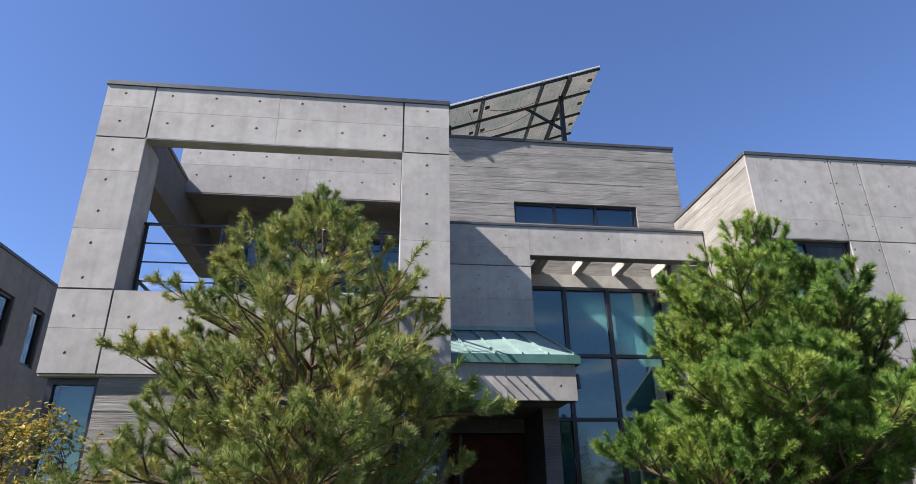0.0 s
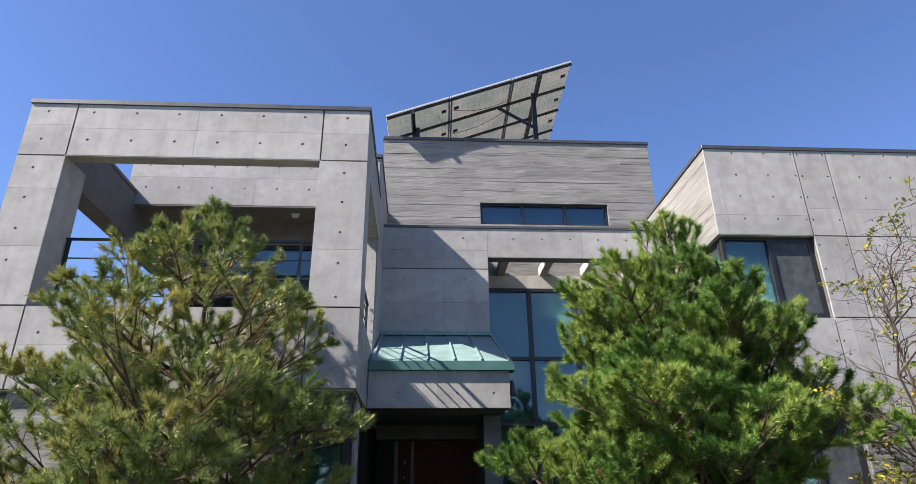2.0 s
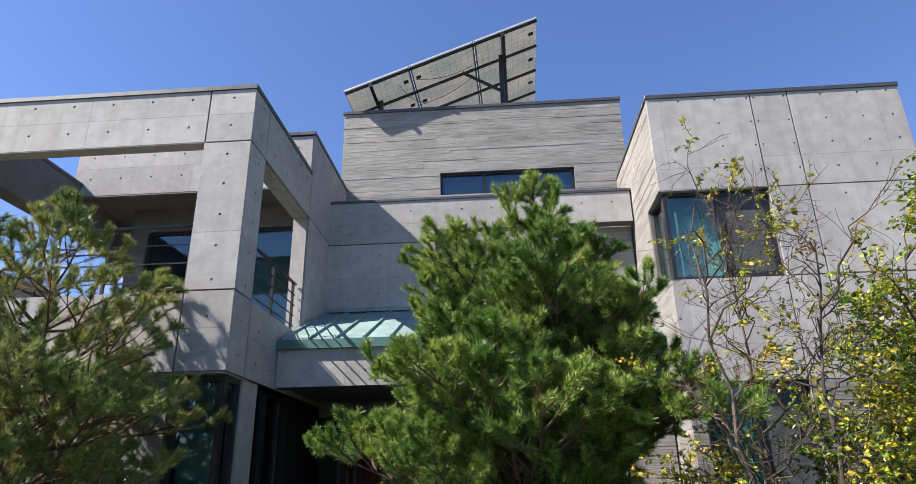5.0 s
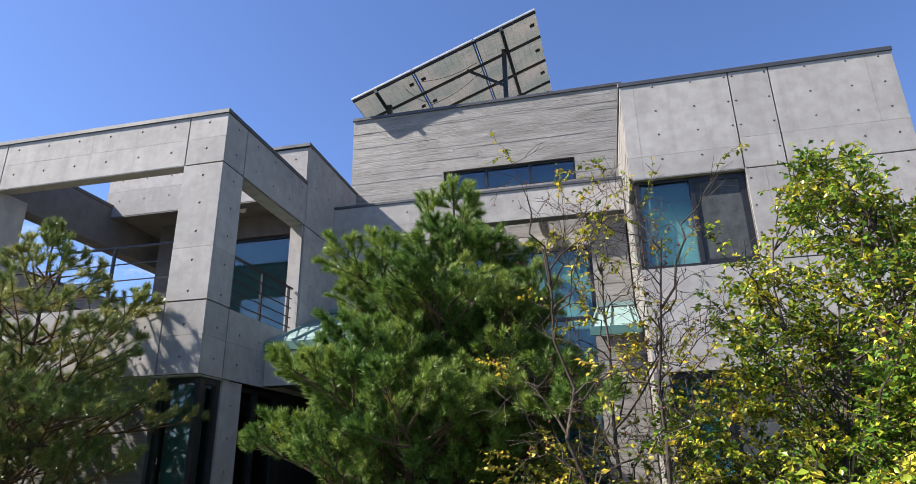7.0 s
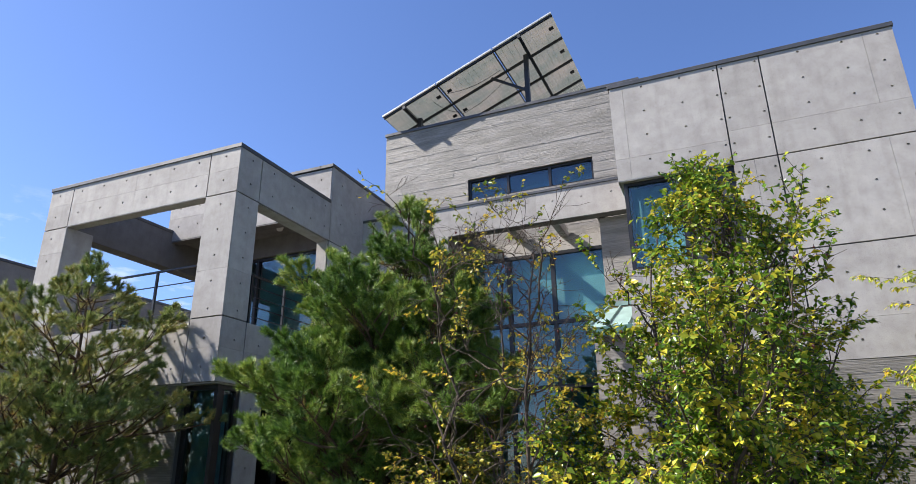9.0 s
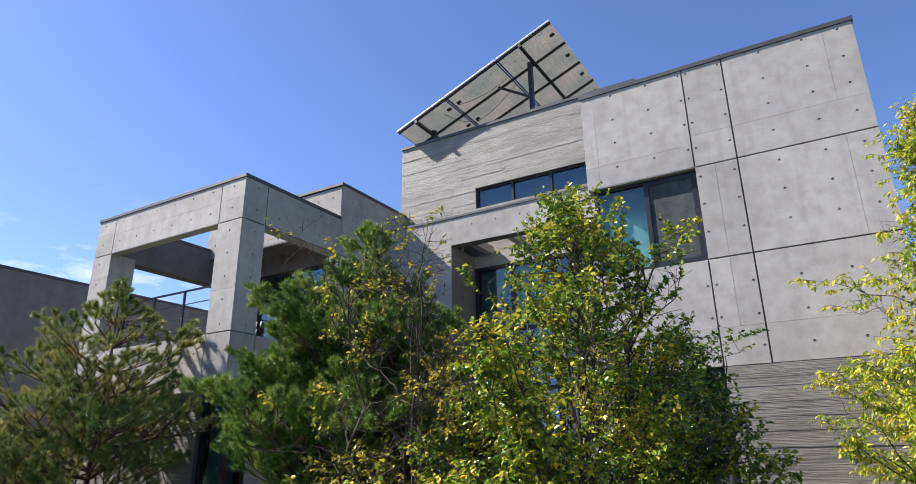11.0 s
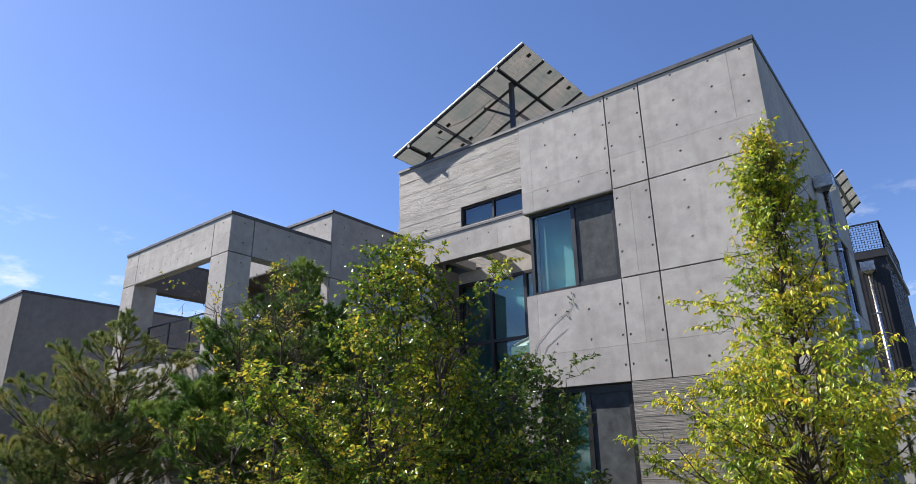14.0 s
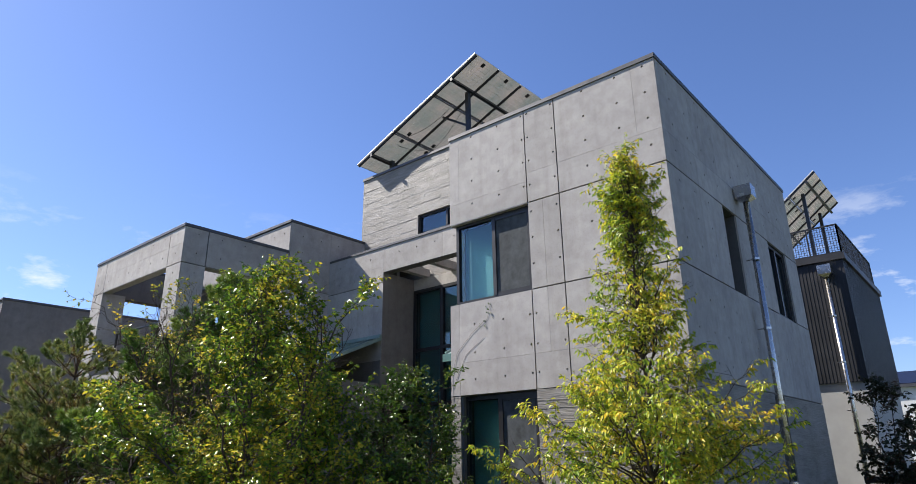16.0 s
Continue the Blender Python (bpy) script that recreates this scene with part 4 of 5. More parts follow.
# ---- downpipe with hopper on the side wall ----


def downpipe(x, y, zt, zb, r, size, label):
    d = thing("downpipe", (x, y, zb), label, "downpipe", "downpipes")
    sh = Shape()
    s = size
    sh.add([(x - s, y - s, zt), (x + s, y - s, zt), (x + s, y + s, zt), (x - s, y + s, zt), (x - s, y - s, zt + 1.5 * s), (x + s, y - s, zt + 1.5 * s), (x + s, y + s, zt + 1.5 * s), (x - s, y + s, zt + 1.5 * s),
            (x - r, y - r, zt - 0.5 * s), (x + r, y - r, zt - 0.5 * s), (x + r, y + r, zt - 0.5 * s), (x - r, y + r, zt - 0.5 * s)],
           [(0, 1, 5, 4), (1, 2, 6, 5), (2, 3, 7, 6), (3, 0, 4, 7), (4, 5, 6, 7), (8, 9, 1, 0), (9, 10, 2, 1), (10, 11, 3, 2), (11, 8, 0, 3), (11, 10, 9, 8)])
    part("hopper", sh.mesh("hopper", STAINLESS), d)
    sh = Shape()
    sh.tube([(x, y, zt - 0.4 * s), (x, y, zb)], r, r, 14)
    pipe = part("pipe", sh.mesh("pipe", STAINLESS), d)
    for p in pipe.data.polygons:
        p.use_smooth = len(p.vertices) == 4
    z = zt - 1.2
    while z > zb:
        sh = Shape()
        sh.tube([(x, y, z), (x, y, z + 0.04)], r * 1.18, r * 1.18, 14)
        sh.box(x - 0.16, x, y - 0.012, y + 0.012, z + 0.01, z + 0.03)
        part("clamp", sh.mesh("clamp", STAINLESS), d)
        z -= 1.25
    return d


downpipe(11.57, 13.2, 6.65, 0.0, 0.055, 0.15, "stainless steel downpipe with a square hopper")

# soffit lamp and entrance lantern
lamp = thing("soffit_lamp", (-0.6, 10.9, 7.05), "small white dome lamp under the soffit", "lamp")
sh = Shape()
sh.tube([(-0.6, 11.0, 7.1), (-0.6, 11.0, 7.06), (-0.6, 11.0, 7.02)], 0.09, 0.06, 14)
part("dome", sh.mesh("dome", WHITE), lamp)
lantern = thing("wall_lantern", (3.24, 9.62, 3.4), "small black wall lantern at the canopy beam", "lamp")
sh = Shape()
sh.tube([(3.25, 9.6, 3.62), (3.25, 9.6, 3.56), (3.25, 9.6, 3.42), (3.25, 9.6, 3.4)], 0.025, 0.05, 8)
part("body", sh.mesh("body", FRAME), lantern)
sh = Shape()
sh.beam((3.18, 9.6, 3.6), (3.27, 9.6, 3.6), 0.02, 0.02)
part("arm", sh.mesh("arm", FRAME), lantern)

vine = thing("climbing_vine", (7.1, 9.8, 0), "thin bare vine with a few leaves on the wall", "plant")
for pts in ([(7.1, 9.9, 0.0), (7.12, 9.92, 2.6), (7.18, 9.943, 3.5), (7.3, 9.943, 3.9), (7.63, 9.943, 4.2), (7.98, 9.943, 4.42), (8.06, 9.943, 4.68)],
            [(7.2, 9.945, 3.3), (7.5, 9.946, 3.85), (7.9, 9.946, 4.1)]):
    sh = Shape()
    sh.tube(pts, 0.002, 0.0014, 5)
    part("stem", sh.mesh("stem", BARK), vine)

# ---- neighbouring houses ----
near = thing("neighbour_house", (-11, 14, 0), "grey flat-roofed neighbouring house", "house")
NX, NY, NZ = -7.6, 6.7, 6.76
panel_wall("side_wall", near, "x", NX, 1,
           [(NY + 0.03, 10.4, 0, 3.4), (10.4, 13.0, 0, 3.4), (13.0, 16.0, 0, 3.4), (16.0, 20.0, 0, 3.4), (NY + 0.03, 10.4, 3.4, NZ), (10.4, 12.9, 3.4, NZ), (12.9, 13.86, 3.4, 4.94), (12.9, 13.86, 6.0, NZ),
            (13.86, 14.65, 3.4, NZ), (14.65, 15.2, 3.4, 4.75), (14.65, 15.2, 6.05, NZ), (15.2, 20.0, 3.4, NZ)], [], [], 0.25, (), (), "grey clad side wall", RENDER_GREY, trim=(0.032, 0))
panel_wall("front_wall", near, "y", NY, -1, [(-15, -11, 0, 3.4), (-11, NX, 0, 3.4), (-15, -11, 3.4, NZ), (-11, NX, 3.4, NZ)], [], [], 0.25, (), (), "", RENDER_GREY, trim=(0, 0.032))
window(near, "window", "x", NX - 0.05, 1, 12.9, 13.86, 4.94, 6.0, (), (), 0.07, GLASS, "small white-lined window", backs=("blind",))
window(near, "window", "x", NX - 0.05, 1, 14.65, 15.2, 4.75, 6.05, (), (), 0.07, GLASS, "narrow window", backs=("blind",))
for box in ((-15, NX - 0.25, NY + 0.25, 20, 6.5, 6.7),
            (-15, NX - 0.25, 19.75, 20, 0, NZ),
            (-15.2, -15, NY, 20, 0, NZ)):
    sh = Shape()
    sh.box(*box)
    part("roof_slab", sh.mesh("roof_slab", ROOM), near)
coping(near, NX - 0.3, NX + 0.03, NY - 0.03, 20, NZ, 0.07)
coping(near, -15, NX - 0.3, NY - 0.03, NY + 0.27, NZ, 0.07)

RENDER_PALE = plain_mat("pale_grey_siding", (0.33, 0.33, 0.32), 0.8, 0, 0.1, 2)
# charcoal-clad house behind
dark = thing("dark_clad_house", (8.5, 25, 0), "charcoal corrugated house with a roof terrace", "house")
DX, DY, DZ = 11.78, 21.3, 7.3
sh = Shape()
sh.box(4.5, DX - 0.1, DY + 0.1, 27.2, 0, 3.95)
part("base_wall", sh.mesh("base_wall", RENDER_PALE), dark, "pale rendered base")
for k in range(4):
    sh = Shape()
    sh.box(DX - 0.1, DX - 0.085, DY + 0.1, 27.2, 0.05 + k * 0.98, 1.0 + k * 0.98)
    part("siding", sh.mesh("siding", RENDER_PALE), dark)
sh = Shape()
sh.box(4.5, DX - 0.03, DY + 0.03, 27.3, 3.95, DZ)
clad = part("clad_wall", sh.mesh("clad_wall", CLAD), dark, "charcoal ribbed metal cladding")
rib = Shape()
rib.box(0, 0.035, 0, 0.035, 3.97, DZ)
RIB_MESH = rib.mesh("rib", CLAD)
for i in range(72):
    ob = new("rib", RIB_MESH)
    ob.parent = clad
    ob.matrix_basis = Matrix.Translation((DX - 0.06 - i * 0.09, DY + 0.022, 0))
for i in range(68):
    ob = new("rib", RIB_MESH)
    ob.parent = clad
    ob.matrix_basis = Matrix.Translation((DX - 0.057, DY + 0.06 + i * 0.09, 0))
sh = Shape()
sh.box(4.4, DX + 0.05, DY - 0.05, 27.4, DZ, DZ + 0.18)
part("roof_edge", sh.mesh("roof_edge", CLAD), dark)
for a, b in (((10.2, DY + 0.05), (DX - 0.02, DY + 0.05)), ((DX - 0.02, DY + 0.05), (DX - 0.02, 26.6))):
    n = max(2, int(math.dist(a, b) / 1.0))
    for i in range(n + 1):
        x, y = a[0] + (b[0] - a[0]) * i / n, a[1] + (b[1] - a[1]) * i / n
        sh = Shape()
        sh.box(x - 0.02, x + 0.02, y - 0.02, y + 0.02, DZ + 0.18, DZ + 1.05)
        part("terrace_post", sh.mesh("terrace_post", STEEL), dark)
    sh = Shape()
    for z in (0.22, 1.03):
        sh.beam((*a, DZ + z), (*b, DZ + z), 0.05, 0.04)
    m = int(math.dist(a, b) / 0.07)
    for i in range(m):
        x, y = a[0] + (b[0] - a[0]) * i / m, a[1] + (b[1] - a[1]) * i / m
        sh.box(x - 0.006, x + 0.006, y - 0.006, y + 0.006, DZ + 0.22, DZ + 1.03)
    for i in range(1, 12):
        sh.beam((*a, DZ + 0.22 + i * 0.068), (*b, DZ + 0.22 + i * 0.068), 0.01, 0.01)
    part("terrace_mesh", sh.mesh("terrace_mesh", STEEL), dark, "dark steel mesh balustrade")
window(dark, "window", "x", DX - 0.08, 1, 23.4, 24.6, 1.6, 3.0, (), (), 0.07, GLASS_DARK)
window(dark, "window", "x", DX - 0.08, 1, 26.0, 26.9, 1.9, 3.0, (), (), 0.07, GLASS_DARK)
downpipe(11.3, DY - 0.12, 6.9, 0.0, 0.06, 0.17, "stainless steel downpipe on the charcoal wall")
solar_array("solar_array", (8.95, 25.4, 10.2), (0.97, 0, 0.76), (0, 1.0, 0), 2, 4, [(10.3, 26.0, 7.48, 11.15), (10.3, 28.6, 7.0, 11.15), (9.3, 26.0, 7.4, 10.4)], "tilted solar array above the terrace, seen from below")

far = thing("white_house", (14, 44, 0), "white rendered house far behind with solar panels", "house")
sh = Shape()
sh.box(9.5, 22, 40, 48, 0, 5.2)
part("wall", sh.mesh("wall", WHITEWALL), far)
sh = Shape()
sh.box(9.3, 22.2, 39.8, 48.2, 5.2, 5.35)
part("roof", sh.mesh("roof", COPING), far)
for k in range(6):
    sh = Shape()
    sh.add([(9.6 + k * 1.7, 40.0, 5.4), (11.2 + k * 1.7, 40.0, 5.4), (11.2 + k * 1.7, 41.4, 6.1), (9.6 + k * 1.7, 41.4, 6.1),
            (9.6 + k * 1.7, 40.0, 5.35), (11.2 + k * 1.7, 40.0, 5.35), (11.2 + k * 1.7, 41.4, 5.35), (9.6 + k * 1.7, 41.4, 5.35)],
           [(0, 1, 2, 3), (7, 6, 5, 4), (0, 4, 5, 1), (1, 5, 6, 2), (2, 6, 7, 3), (3, 7, 4, 0)])
    part("roof_panel", sh.mesh("roof_panel", CELL_TOP), far)
window(far, "window", "y", 39.98, -1, 10.4, 11.6, 2.2, 3.6, (11.0,), (), 0.08, GLASS_DARK)
fence = thing("slatted_fence", (12.5, 19.5, 0), "dark slatted timber fence beside the house", "fence")
for k in range(8):
    sh = Shape()
    sh.box(11.5, 14.0, 19.5, 19.53, 0.1 + k * 0.2, 0.25 + k * 0.2)
    part("slat", sh.mesh("slat", FRAME), fence)
for x in (11.55, 12.75, 13.95):
    sh = Shape()
    sh.box(x - 0.04, x + 0.04, 19.535, 19.6, 0, 1.75)
    part("post", sh.mesh("post", FRAME), fence)

# ---- plants ----


def profile(stops, z):
    return float(np.interp(z, [s[0] for s in stops], [s[1] for s in stops]))


def cloud_mesh(name, tris, mat):
    """A mesh of loose triangles or quads from an array of shape (n, k, 3)."""
    n, k = tris.shape[:2]
    me = bpy.data.meshes.new(name)
    me.vertices.add(n * k)
    me.vertices.foreach_set("co", tris.reshape(-1).astype(np.float32))
    me.loops.add(n * k)
    me.loops.foreach_set("vertex_index", np.arange(n * k, dtype=np.int32))
    me.polygons.add(n)
    me.polygons.foreach_set("loop_start", np.arange(0, n * k, k, dtype=np.int32))
    me.materials.append(mat)
    me.update(calc_edges=True)
    me.validate()
    return me


def needles(shoots, per, length, width, rng, spread=(0.55, 1.3)):
    """Needles round each shoot (start, end): slim triangles."""
    a = np.repeat(np.array([s[0] for s in shoots]), per, 0)
    b = np.repeat(np.array([s[1] for s in shoots]), per, 0)
    n = len(a)
    d = b - a
    d /= np.linalg.norm(d, axis=1)[:, None] + 1e-9
    r = rng.normal(size=(n, 3))
    r -= (r * d).sum(1)[:, None] * d
    r /= np.linalg.norm(r, axis=1)[:, None]
    s = rng.random(n)[:, None] ** 0.8
    th = rng.uniform(*spread, n)[:, None] * (1.2 - 0.4 * s)
    way = d * np.cos(th) + r * np.sin(th)
    way[:, 2] += 0.06
    p = a + (b - a) * s
    tip = p + way * (length * rng.uniform(0.75, 1.15, n)[:, None])
    side = np.cross(way, rng.normal(size=(n, 3)))
    side /= np.linalg.norm(side, axis=1)[:, None]
    side *= width / 2
    return np.stack([p - side, p + side, tip], 1)


def wavy(a, b, rise, rng, n=6, wob=0.04):
    a, b = np.array(a, float), np.array(b, float)
    out = []
    for i in range(n + 1):
        s = i / n
        p = a + (b - a) * s
        p = p + np.array([0, 0, rise * (s * s - s)])
        if 0 < i < n:
            p = p + rng.normal(size=3) * wob
        out.append(p)
    return out


def along(pts, s):
    f = s * (len(pts) - 1)
    i = min(int(f), len(pts) - 2)
    return pts[i] + (pts[i + 1] - pts[i]) * (f - i), pts[i + 1] - pts[i]


def pine(name, at, label, height, stops, seed, whorls, arms, per, needle, mat, dry=0.0, dry_mat=None, year=0.27, lean=(0.0, 0.0), leaders=(), full=0.9):
    """A pine grown year by year: each axis ends in a needle brush and carries side shoots at its nodes."""
    rng = np.random.default_rng(seed)
    t = thing(name, (at[0], at[1], 0), label, "pine tree", "pine trees")
    base = np.array([at[0], at[1], 0.0])
    trunk = [base + np.array([lean[0] * (k / 10) ** 2 + math.sin(k * 1.3 + seed) * 0.04, lean[1] * (k / 10) ** 2 + math.cos(k * 1.1) * 0.04, height * k / 10]) for k in range(11)]
    sh = Shape()
    sh.tube(trunk, 0.06, 0.009, 9)
    part("trunk", sh.mesh("trunk", PINE_BARK), t)
    green, brown = [], []

    def unit(v):
        return v / (np.linalg.norm(v) + 1e-9)

    def brush(limb, p, d, length, fan):
        """The newest shoot with a fan of candles at its end."""
        q = p + d * length
        limb.tube([p, q], 0.0045, 0.003, 4)
        green.append((p + d * length * 0.38, q))
        for k in range(fan):
            r = rng.normal(size=3)
            r = unit(r - d * np.dot(r, d))
            e = unit(d * 0.8 + r * 0.55 + np.array([0, 0, 0.25]))
            s = q + e * rng.uniform(0.07, 0.14)
            limb.tube([q, s], 0.003, 0.002, 4)
            green.append((q, s))

    def axis(limb, p, d, length, order, thick):
        """Yearly internodes that turn upwards, with a pair of side shoots at each node."""
        n = max(1, int(round(length / year)))
        step = length / n
        for i in range(n):
            last = i == n - 1
            d = unit(d + np.array([0, 0, 0.05 if order == 0 else 0.14]) + rng.normal(size=3) * 0.1)
            if last:
                brush(limb, p, d, step, 4 if order == 0 else int(rng.integers(1, 4)))
                return
            q = p + d * step
            limb.tube([p, q], thick * (1 - i / n) + 0.004, thick * (1 - (i + 1) / n) + 0.004, 5)
            left = length - (i + 1) * step
            if order < 2:
                side = unit(np.cross(d, (0, 0, 1)))
                for sd in (-1, 1):
                    lat = min(left * 0.9, left * rng.uniform(0.4, 0.75) + 0.12)
                    if lat > 0.1 and rng.random() < full:
                        axis(limb, q, unit(d * 0.7 + side * sd * 0.75 + np.array([0, 0, rng.uniform(-0.1, 0.4)]) + rng.normal(size=3) * 0.12), lat, order + 1, thick * 0.5)
                if rng.random() < 0.3:
                    brush(limb, q, unit(d * 0.4 + np.array([0, 0, 0.8]) + rng.normal(size=3) * 0.3), rng.uniform(0.12, 0.2), 1)
            if rng.random() < dry:
                brown.append((p, q))
            elif i >= n - 2 and rng.random() < 0.45:
                green.append((p, q))
            p = q

    zs = np.linspace(0.45, height - 0.3, whorls)
    for z in zs:
        off = rng.uniform(0, 6.28)
        for k in range(arms):
            az = off + k * 6.283 / arms + rng.uniform(-0.35, 0.35)
            rise = rng.uniform(0.1, 0.45)
            L = profile(stops, z + 0.3) * rng.uniform(0.6, 1.12)
            if L < 0.1:
                continue
            s0, _ = along(trunk, min(0.985, z / height))
            d = unit(np.array([math.cos(az), math.sin(az), rise * (0.6 + 0.9 * z / height)]))
            limb = Shape()
            axis(limb, s0, d, L * 1.08, 0, 0.006 + 0.008 * L)
            part("limb", limb.mesh("limb", PINE_BARK), t)
    top = trunk[-1]
    limb = Shape()
    for k in range(6):
        az = k * 1.05 + seed
        brush(limb, top - np.array([0, 0, 0.25]), unit(np.array([math.cos(az) * 0.6, math.sin(az) * 0.6, 0.9])), rng.uniform(0.14, 0.24), 2)
    brush(limb, top - np.array([0, 0, 0.25]), np.array([0.0, 0.0, 1.0]), 0.27, 4)
    part("leader", limb.mesh("leader", PINE_BARK), t)
    for lx, ly, z0, z1 in leaders:
        s0, _ = along(trunk, z0 / height)
        tip = np.array([at[0] + lx, at[1] + ly, z1])
        limb = Shape()
        axis(limb, s0, unit(tip - s0), np.linalg.norm(tip - s0), 1, 0.012)
        part("limb", limb.mesh("limb", PINE_BARK), t)
    part("needles", cloud_mesh("needles", needles(green, per, needle, 0.0064, rng, (0.45, 1.25)), mat), t, kind="stuff")
    if brown:
        part("dry_needles", cloud_mesh("dry_needles", needles(brown, int(per * 0.6), needle, 0.0045, rng, (0.7, 1.4)), dry_mat), t, "yellow-brown dry inner needles", kind="stuff")
    return t


def leaves(points, ways, length, width, rng, droop=0.2):
    """Folded pointed leaves: two quads each, hinged on the midrib."""
    p = np.array(points)
    d = np.array(ways)
    d = d + rng.normal(size=d.shape) * 0.35
    d[:, 2] -= droop
    d /= np.linalg.norm(d, axis=1)[:, None]
    up = np.array([0, 0, 1.0]) + rng.normal(size=d.shape) * 0.6
    s = np.cross(d, up)
    s /= np.linalg.norm(s, axis=1)[:, None]
    n = np.cross(s, d)
    k = rng.uniform(0.5, 1.25, len(p))[:, None]
    l, w = length * k, width * k
    a = p
    m = p + d * l * 0.5 - n * w * 0.1
    tip = p + d * l - n * l * 0.12
    e1 = p + d * l * 0.42 + s * w * 0.5 + n * w * 0.18
    e2 = p + d * l * 0.42 - s * w * 0.5 + n * w * 0.18
    return np.stack([a, e1, tip, m], 1), np.stack([a, m, tip, e2], 1)


def leaf_mesh(name, q1, q2, mat):
    """Both halves of each leaf share the midrib, so that one leaf is one island."""
    n = len(q1)
    v = np.stack([q1[:, 0], q1[:, 1], q1[:, 2], q1[:, 3], q2[:, 3]], 1).reshape(-1, 3)
    idx = np.arange(n)[:, None] * 5
    f = np.concatenate([idx + np.array([[0, 1, 2, 3]]), idx + np.array([[0, 3, 2, 4]])], 1).reshape(-1)
    me = bpy.data.meshes.new(name)
    me.vertices.add(len(v))
    me.vertices.foreach_set("co", v.reshape(-1).astype(np.float32))
    me.loops.add(len(f))
    me.loops.foreach_set("vertex_index", f.astype(np.int32))
    me.polygons.add(n * 2)
    me.polygons.foreach_set("loop_start", np.arange(0, n * 8, 4, dtype=np.int32))
    me.materials.append(mat)
    me.update(calc_edges=True)
    me.validate()
    return me


def leafy(name, at, label, category, stops, seed, boughs, gap, size, mat, bark=None, feet=((0, 0),), bare=0.0, droop=0.2, squash=(1, 1), inner=0.2, lift=0.6, reach=0.42, low=1.3, thin=0.0, tips=(), fruit=None, kink=0.16, wood_r=1.0, drift=(0, 0)):
    """A broad-leaved tree or shrub: stems, arching boughs to the crown's outline, side twigs with sprays of leaves."""
    rng = np.random.default_rng(seed)
    t = thing(name, (at[0], at[1], 0), label, category, "garden trees and shrubs")
    base = np.array([at[0], at[1], 0.0])
    z0, z1 = stops[0][0], stops[-1][0]
    pts, ways, berries = [], [], []

    def unit(v):
        return v / (np.linalg.norm(v) + 1e-9)

    def twig(wood, p, d, length, order, leafless):
        n = max(2, int(length / 0.075))
        path, dirs = [p], [d]
        for i in range(n):
            d = unit(d + rng.normal(size=3) * kink + np.array([0, 0, -0.1 * droop]))
            p = p + d * length / n
            path.append(p)
            dirs.append(d)
        wood.tube(path, (0.0016 + 0.0035 * length) * wood_r, 0.0013 * wood_r, 4)
        sd = 1 if rng.random() < 0.5 else -1
        for i in range(1, n + 1):
            d = dirs[i]
            side = unit(np.cross(d, np.array([0, 0, 1.0]) + rng.normal(size=3) * 0.4))
            if order < 2 and i < n and rng.random() < 0.75:
                sd = -sd
                twig(wood, path[i], unit(d * 0.65 + side * sd * 0.8 + np.array([0, 0, rng.uniform(-0.1, 0.3)])), length * (1 - i / n) * 0.55 + rng.uniform(0.06, 0.16), order + 1, leafless or rng.random() < bare)
            if not leafless:
                f = 0.075 / gap
                for k in range(int(f + rng.random())):
                    sd = -sd
                    q = path[i - 1] + (path[i] - path[i - 1]) * rng.random()
                    pts.append(q)
                    ways.append(d * 0.55 + side * sd * 0.75)
            if fruit and rng.random() < 0.035:
                berries.append(path[i] + np.array([0, 0, -0.025]))

    trunks, wood = [], Shape()
    for fx, fy in feet:
        lean = np.array([fx * 1.6 + drift[0], fy * 1.6 + drift[1], 0])
        path = wavy(base + np.array([fx, fy, 0]) * 0.35, base + lean + np.array([0, 0, z1 * 0.86]), 0.0, rng, 9, 0.045)
        wood.tube(path, 0.05 if len(feet) == 1 else 0.026, 0.006, 8)
        trunks.append(path)
    part("trunk", wood.mesh("trunk", bark or BARK), t)
    ends = [np.array(e, float) for e in tips]
    for k in range(boughs):
        z = z0 + (z1 - z0) * rng.random() ** low
        az = rng.uniform(0, 6.28)
        r = profile(stops, z) * math.sqrt(rng.uniform(inner, 1.0))
        r *= 0.86 + 0.3 * math.sin(2 * az + seed + 1.7 * z) * math.sin(2.9 * z + seed) + 0.16 * math.sin(5 * az + 3 * z)
        f = z / z1
        ends.append(base + np.array([math.cos(az) * r * squash[0] + drift[0] * f, math.sin(az) * r * squash[1] + drift[1] * f, z]))
    for k, tip in enumerate(ends):
        z = tip[2]
        tr = trunks[k % len(trunks)]
        best = min(trunks, key=lambda q: np.linalg.norm((along(q, 0.5)[0] - tip)[:2]))
        tr = best if rng.random() < 0.7 else tr
        r = np.linalg.norm((tip - base)[:2])
        s0, _ = along(tr, max(0.06, min(0.97, (z - lift * r - 0.2 * rng.random()) / (z1 * 0.86))))
        path = wavy(s0, tip, -0.12 * r, rng, 7, 0.035)
        wood = Shape()
        wood.tube(path, (0.004 + 0.007 * r) * wood_r, 0.002 * wood_r, 5)
        gone = rng.random() < bare + thin * max(0, z - z0) / (z1 - z0)
        L = np.linalg.norm(tip - s0)
        m = max(3, int(L / 0.13))
